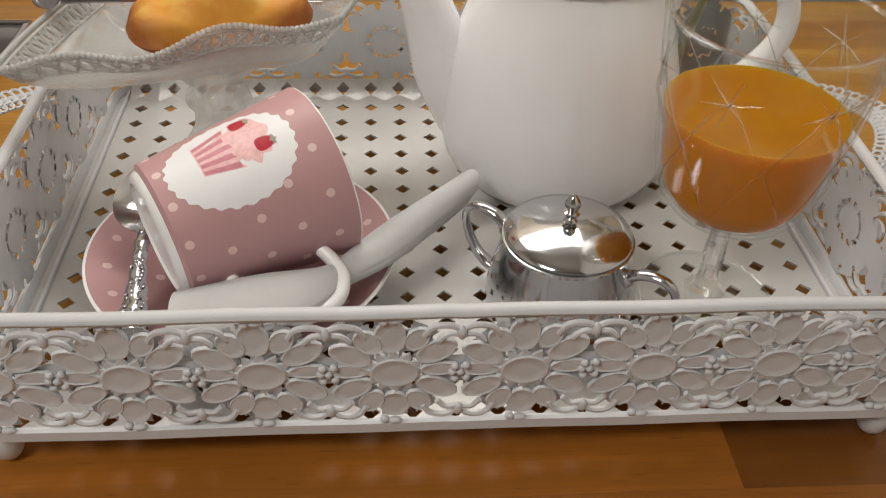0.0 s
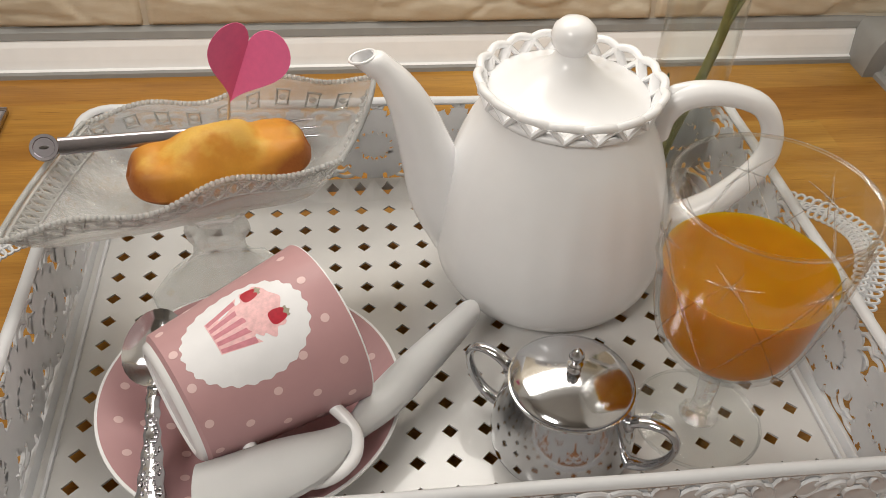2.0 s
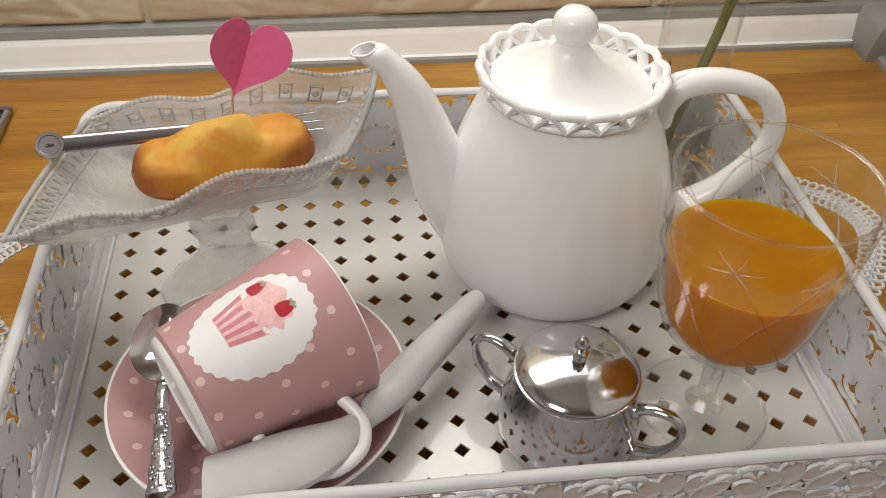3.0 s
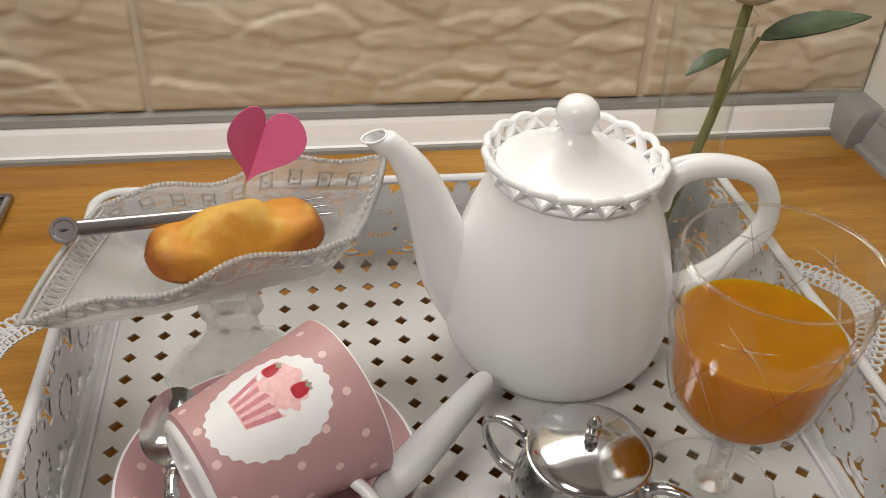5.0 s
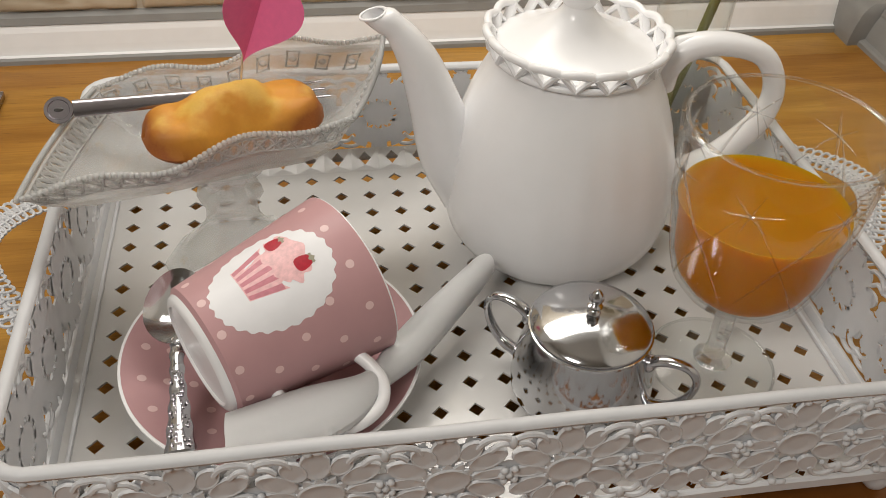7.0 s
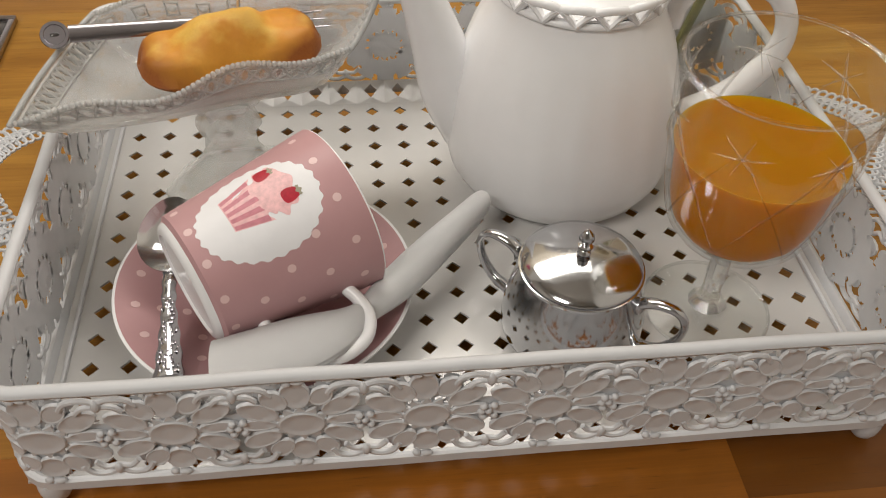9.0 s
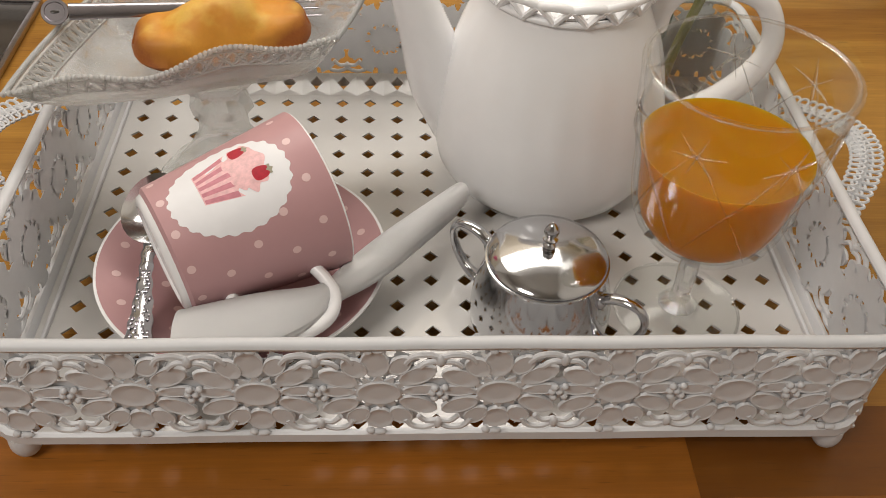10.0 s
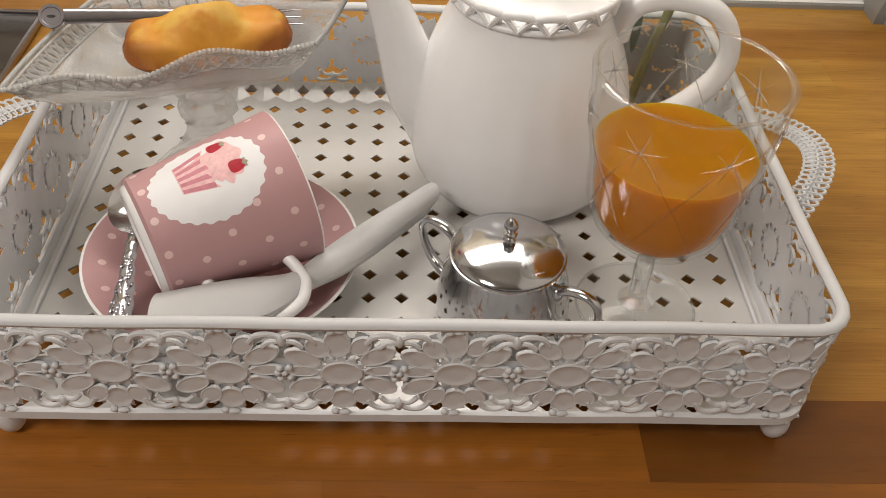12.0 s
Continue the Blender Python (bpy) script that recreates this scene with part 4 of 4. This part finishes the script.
def cake():
    a, b = Vector((-1.475, 0.92, 0.0)), Vector((-0.635, 1.09, 0.0))
    mid = (a + b) / 2
    way = (b - a).normalized()
    angle = math.degrees(math.atan2(way.y, way.x))
    ob = thing("madeleine", "golden baked madeleine with a browned edge, on the glass dish", "cake", mid.x, mid.y, 0.865, angle)
    long = (b - a).length / 2 + 0.02
    bm = bmesh.new()
    rings = []
    n, m = 60, 40
    for k in range(n + 1):
        u = -1 + 2 * k / n
        taper = max(0.0, 1 - abs(u) ** 8) ** 0.5
        wide = (0.185 + 0.015 * math.cos(u * 3.0)) * taper + 0.002
        low = -0.02 + 0.03 * u * u
        ring = []
        for j in range(m):
            t = 2 * math.pi * j / m
            c, s = math.cos(t), math.sin(t)
            risen = 0.092 * math.exp(-abs((u + 0.06) / 0.44) ** 4) * math.exp(-abs(c / 0.78) ** 4)
            dent = -0.022 * math.exp(-((u + 0.02) / 0.13) ** 2) * math.exp(-((c + 0.62) / 0.3) ** 2) - 0.012 * math.exp(-((u - 0.42) / 0.10) ** 2)
            z = ((0.140 + risen + dent) * taper * s**0.62 if s > 0 else 0.085 * taper * s) + low + 0.06
            z += (0.020 * noise.noise(Vector((u * 2.7, c * 1.6, s * 1.6))) + 0.007 * noise.noise(Vector((u * 7, c * 4, s * 4)))) * taper
            ring.append((long * u * (1 - 0.04 * abs(s)), wide * c * (1.12 if s < 0.15 else 1.0) + 0.03 * math.sin(2.4 * u), z))
        rings.append(ring)
    grid_faces(bm, rings, True, (True, True))
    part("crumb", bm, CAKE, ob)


def fork():
    ob = thing("cake_fork", "steel cake fork with a round handle end, behind the cake", "fork", 0, 0, 0)
    end, neck = Vector((-1.85, 0.98, 1.06)), Vector((-0.92, 1.21, 0.98))
    side = (neck - end).cross(Vector((0, 0, 1))).normalized()
    part("handle", tube([end.lerp(neck, 0.065 + 0.935 * k / 20) for k in range(21)], lambda u: 0.044 - 0.014 * u, 12, flat=0.35, up=(0.1, -0.65, 0.75)), STEEL, ob)
    disc = lathe([(0.0, -0.012), (0.055, -0.012), (0.066, -0.004), (0.066, 0.006), (0.064, 0.009), (0.050, 0.009), (0.047, 0.004), (0.0, 0.004)], 32)
    lean = Vector((0.1, -0.65, 0.75)).to_track_quat("Z", "Y").to_matrix().to_4x4()
    disc.transform(Matrix.Translation(end) @ lean)
    disc = part("handle_end", disc, STEEL, ob)
    slot = ball((0, 0, 0.005), (0.022, 0.009, 0.003), None, 14, 8)
    slot.transform(Matrix.Translation(end) @ lean)
    part("slot", slot, HOB_GLASS, disc, "dark engraved slot")
    part("root", tube(smooth_path([neck, neck.lerp(neck + (neck - end) * 0.1, 0.5), neck + (neck - end) * 0.1], 8), lambda u: 0.024 + 0.055 * u, 12, flat=0.25), STEEL, ob)
    for k in (-1, 0, 1):
        p = neck + (neck - end) * 0.09 + side * 0.070 * k
        q = neck + (neck - end) * 0.35 + side * 0.080 * k + Vector((0, 0, -0.02))
        part("tine", tube([p, p.lerp(q, 0.5) + Vector((0, 0, -0.012)), q], lambda u: 0.017 - 0.009 * u, 10, flat=0.6), STEEL, ob)


def heart_pick():
    ob = thing("heart_pick", "pink folded card heart on a toothpick, stuck in the cake", "cake pick", -0.985, 1.08, 0.0, 8)
    part("toothpick", tube([(-0.04, 0, 1.0), (0.0, 0.012, 1.24), (0.05, 0.012, 1.42)], 0.0055, 8), STICK, ob)
    for side in (-1, 1):
        bm = bmesh.new()
        pts = []
        for k in range(30):
            t = math.pi * k / 29
            pts.append((16 * math.sin(t) ** 3, 13 * math.cos(t) - 5 * math.cos(2 * t) - 2 * math.cos(3 * t) - math.cos(4 * t)))
        lean = 0.36
        ring = []
        for layer in (0.0, 0.004):
            face = []
            for x, y in pts:
                px, pz = side * x * 0.0116, (y + 17) * 0.0150
                qx, qz = px * math.cos(lean) + pz * math.sin(lean), -px * math.sin(lean) + pz * math.cos(lean)
                face.append(bm.verts.new((qx, -0.6 * abs(px) + layer, 1.215 + qz)))
            bm.faces.new(face)
            ring.append(face)
        for k in range(len(pts)):
            m = (k + 1) % len(pts)
            bm.faces.new((ring[0][k], ring[0][m], ring[1][m], ring[1][k]))
        part("heart_half", bm, PAPER, ob, smooth=False)


glass_dish()
cake()
fork()
heart_pick()


# ---- vase with a rose, at the back of the tray ----
def vase():
    ob = thing("vase", "clear glass vase holding a single rose, on the tray", "vase", 1.57, 1.70, 0.0)
    part("glass", lathe([(0.0, 0.003), (0.185, 0.003), (0.20, 0.02), (0.205, 0.2), (0.212, 1.0), (0.225, 1.78), (0.228, 1.80), (0.220, 1.80), (0.203, 1.0), (0.193, 0.2), (0.18, 0.10), (0.0, 0.09)], 48), VASE_GLASS, ob)
    part("rim", tube([(0.224 * math.cos(2 * math.pi * k / 48), 0.224 * math.sin(2 * math.pi * k / 48), 1.80) for k in range(48)], 0.007, 8, closed=True), CUT_GLASS, ob, "polished rim")
    part("base", lathe([(0.0, 0.095), (0.175, 0.10), (0.188, 0.14), (0.19, 0.15), (0.0, 0.11)], 40), STEM_GLASS, ob, "thick glass base")
    rose = thing("rose", "cream rose with dark green leaves in the vase", "flower", 0, 0, 0, matrix=Matrix.Translation((0.1644, 0.170, 0.0277)) @ Matrix.Scale(0.87, 4))
    line = smooth_path([(-0.19, -0.02, -0.16), (-0.13, -0.01, 0.25), (-0.04, 0.0, 0.6), (0.06, 0.0, 1.1), (0.10, 0.0, 1.62), (0.12, 0.0, 1.86)], 28)
    part("stem", tube(line, 0.034, 10), STEM_GREEN, rose)
    part("side_stem", tube(smooth_path([(0.02, 0, 0.9), (0.1, -0.03, 1.25), (0.22, -0.05, 1.6)], 12), 0.016, 8), STEM_GREEN, rose)

    def leaf(root, tip, wide, droop, side=None):
        bm = bmesh.new()
        root, tip = Vector(root), Vector(tip)
        way = tip - root
        side = Vector(side) if side else way.cross(Vector((0, 0, 1))).normalized()
        for lift in (0.0, 0.008):
            rows = []
            for k in range(15):
                u = k / 14
                w = wide * math.sin(math.pi * u**0.8) ** 0.8 * (1 + 0.06 * (k % 2)) if 0 < u < 1 else 0.002
                p = root + way * u - Vector((0, 0, droop * u * u))
                rows.append([p + side * w * f + Vector((0, 0, 0.25 * w * abs(f) + lift)) for f in (-1, -0.5, 0, 0.5, 1)])
            grid_faces(bm, rows, False)
        return bm

    part("leaf", leaf((0.22, -0.05, 1.58), (0.85, -0.2, 1.78), 0.17, 0.0), LEAF_GREEN, rose)
    part("leaf", leaf((0.05, -0.02, 1.50), (-0.25, -0.1, 1.40), 0.07, 0.03), LEAF_GREEN, rose)
    # Narrow dark leaf added to draw the dark refracted band at the vase's left edge.
    part("leaf", leaf((-0.255, -0.04, 0.30), (-0.262, -0.05, 0.82), 0.035, 0.0, (1, -0.2, 0)), LEAF_GREEN, rose)
    for k in range(13):
        bm = bmesh.new()
        a, open_ = k * 2.4, 0.05 + 0.017 * k
        rows = []
        for i in range(9):
            u = i / 8
            r = open_ * (0.5 + 0.9 * math.sin(math.pi * 0.62 * u)) + 0.04 * max(0, u - 0.8)
            rows.append([(0.12 + r * math.cos(a + f * (1.0 - 0.45 * u * u)), r * math.sin(a + f * (1.0 - 0.45 * u * u)), 1.84 + 0.30 * u * (1 - 0.014 * k)) for f in (-1, -0.5, 0, 0.5, 1)])
        grid_faces(bm, rows, False)
        bmesh.ops.solidify(bm, geom=bm.faces, thickness=0.005)
        part("petal", bm, PETAL, rose)


vase()


# ---- pieces of the setting: stone tiles and worktop staves ----
def stone_tiles():
    wall = thing("tile_wall", "beige split-stone relief tiles above the worktop", "wall tiles", 0, 0, 0, kind="structure")
    part("grout_bed", block(-12, 4.32, BACK + 0.012, BACK + 0.03, -0.1, 6.0), GROUT, wall, smooth=False)
    rng = np.random.default_rng(3)
    wide, tall, gap = 4.13, 2.6, 0.035
    for row in range(2):
        for col in range(4):
            x0, z0 = -10.18 + wide * col, 0.14 + tall * row
            x1 = min(x0 + wide - gap, 4.31)
            nx, nz = 170, 100
            xs, zs = np.linspace(0, x1 - x0, nx), np.linspace(0, tall - gap, nz)
            gx, gz = np.meshgrid(xs, zs, indexing="ij")
            seeds = rng.random((110, 2)) * (wide, tall)
            depth = rng.random(110) * 0.04
            tilt = (rng.random((110, 2)) - 0.5) * (0.05, 0.16)
            warp = 0.05 * np.sin(gx * 3.1 + gz * 5 + col) + 0.02 * np.sin(gx * 11.3 - gz * 9)
            dx = (gx[..., None] - seeds[:, 0]) / 3.2
            dz = gz[..., None] + warp[..., None] * 0.6 - seeds[:, 1]
            near = np.argsort(dx * dx + dz * dz, axis=-1)[..., :2]
            d2 = np.take_along_axis(dx * dx + dz * dz, near, -1)
            first = near[..., 0]
            edge = np.clip((np.sqrt(d2[..., 1]) - np.sqrt(d2[..., 0])) / 0.05, 0, 1)
            bump = depth[first] + tilt[first, 0] * (gx - seeds[first, 0]) + tilt[first, 1] * (gz - seeds[first, 1])
            height = 0.03 + np.clip(bump, -0.02, 0.09) * (0.35 + 0.65 * edge) + 0.004 * np.sin(gx * 17 + gz * 21) * np.sin(gz * 33 - gx * 7)
            rim = np.minimum(np.minimum(gx, gx.max() - gx), np.minimum(gz, gz.max() - gz))
            height = height * np.clip(rim / 0.03, 0.05, 1)
            verts = np.stack([x0 + gx, BACK + 0.02 - height, z0 + gz], -1).reshape(-1, 3) * DM
            index = np.arange(nx * nz).reshape(nx, nz)
            faces = np.stack([index[:-1, :-1], index[1:, :-1], index[1:, 1:], index[:-1, 1:]], -1).reshape(-1, 4)
            mesh = bpy.data.meshes.new("stone_tile")
            mesh.from_pydata(verts.tolist(), [], faces.tolist())
            mesh.materials.append(STONE)
            mesh.shade_smooth()
            new("stone_tile", mesh).parent = wall


def worktop():
    ob = thing("worktop", "oiled butcher-block worktop of joined wooden staves", "worktop", 0, 0, TOP)
    part("core", block(-12, 4.3, -2.15, 4.0, -0.38, -0.03), WOOD, ob, smooth=False)
    rng = random.Random(11)
    width, first = 0.4925, -0.975
    fixed = {0: (1.19, SHADED_RED_WOOD, SHADED_DARK_WOOD), -1: (-0.35, SHADED_RED_WOOD, SHADED_RED_WOOD), 7: (3.32, PALE_WOOD, WOOD)}  # row: where two staves meet, and what they are
    for row in range(-3, 11):
        y = first + width * row
        low, high = max(y, -2.2) + 0.0004, min(y + width, 4.0) - 0.0004
        if high <= low:
            continue
        meet, before, after = fixed.get(row, (1.5 * rng.random() - 9, WOOD, WOOD))
        ends = [meet]
        while ends[0] > -12:
            ends.insert(0, ends[0] - 2.2 - 3.2 * rng.random())
        while ends[-1] < 4.3:
            ends.append(ends[-1] + 2.2 + 3.2 * rng.random())
        for x0, x1 in zip(ends, ends[1:]):
            # staves before the tray take the red tone that includes its shade
            material = before if x1 == meet else after if x0 == meet else SHADED_RED_WOOD if row < 1 else WOOD
            bm = block(max(x0, -12) + 0.0004, min(x1, 4.3) - 0.0004, low, high, -0.025, 0.0)
            part("stave", bm, material, ob, smooth=False)


stone_tiles()
worktop()
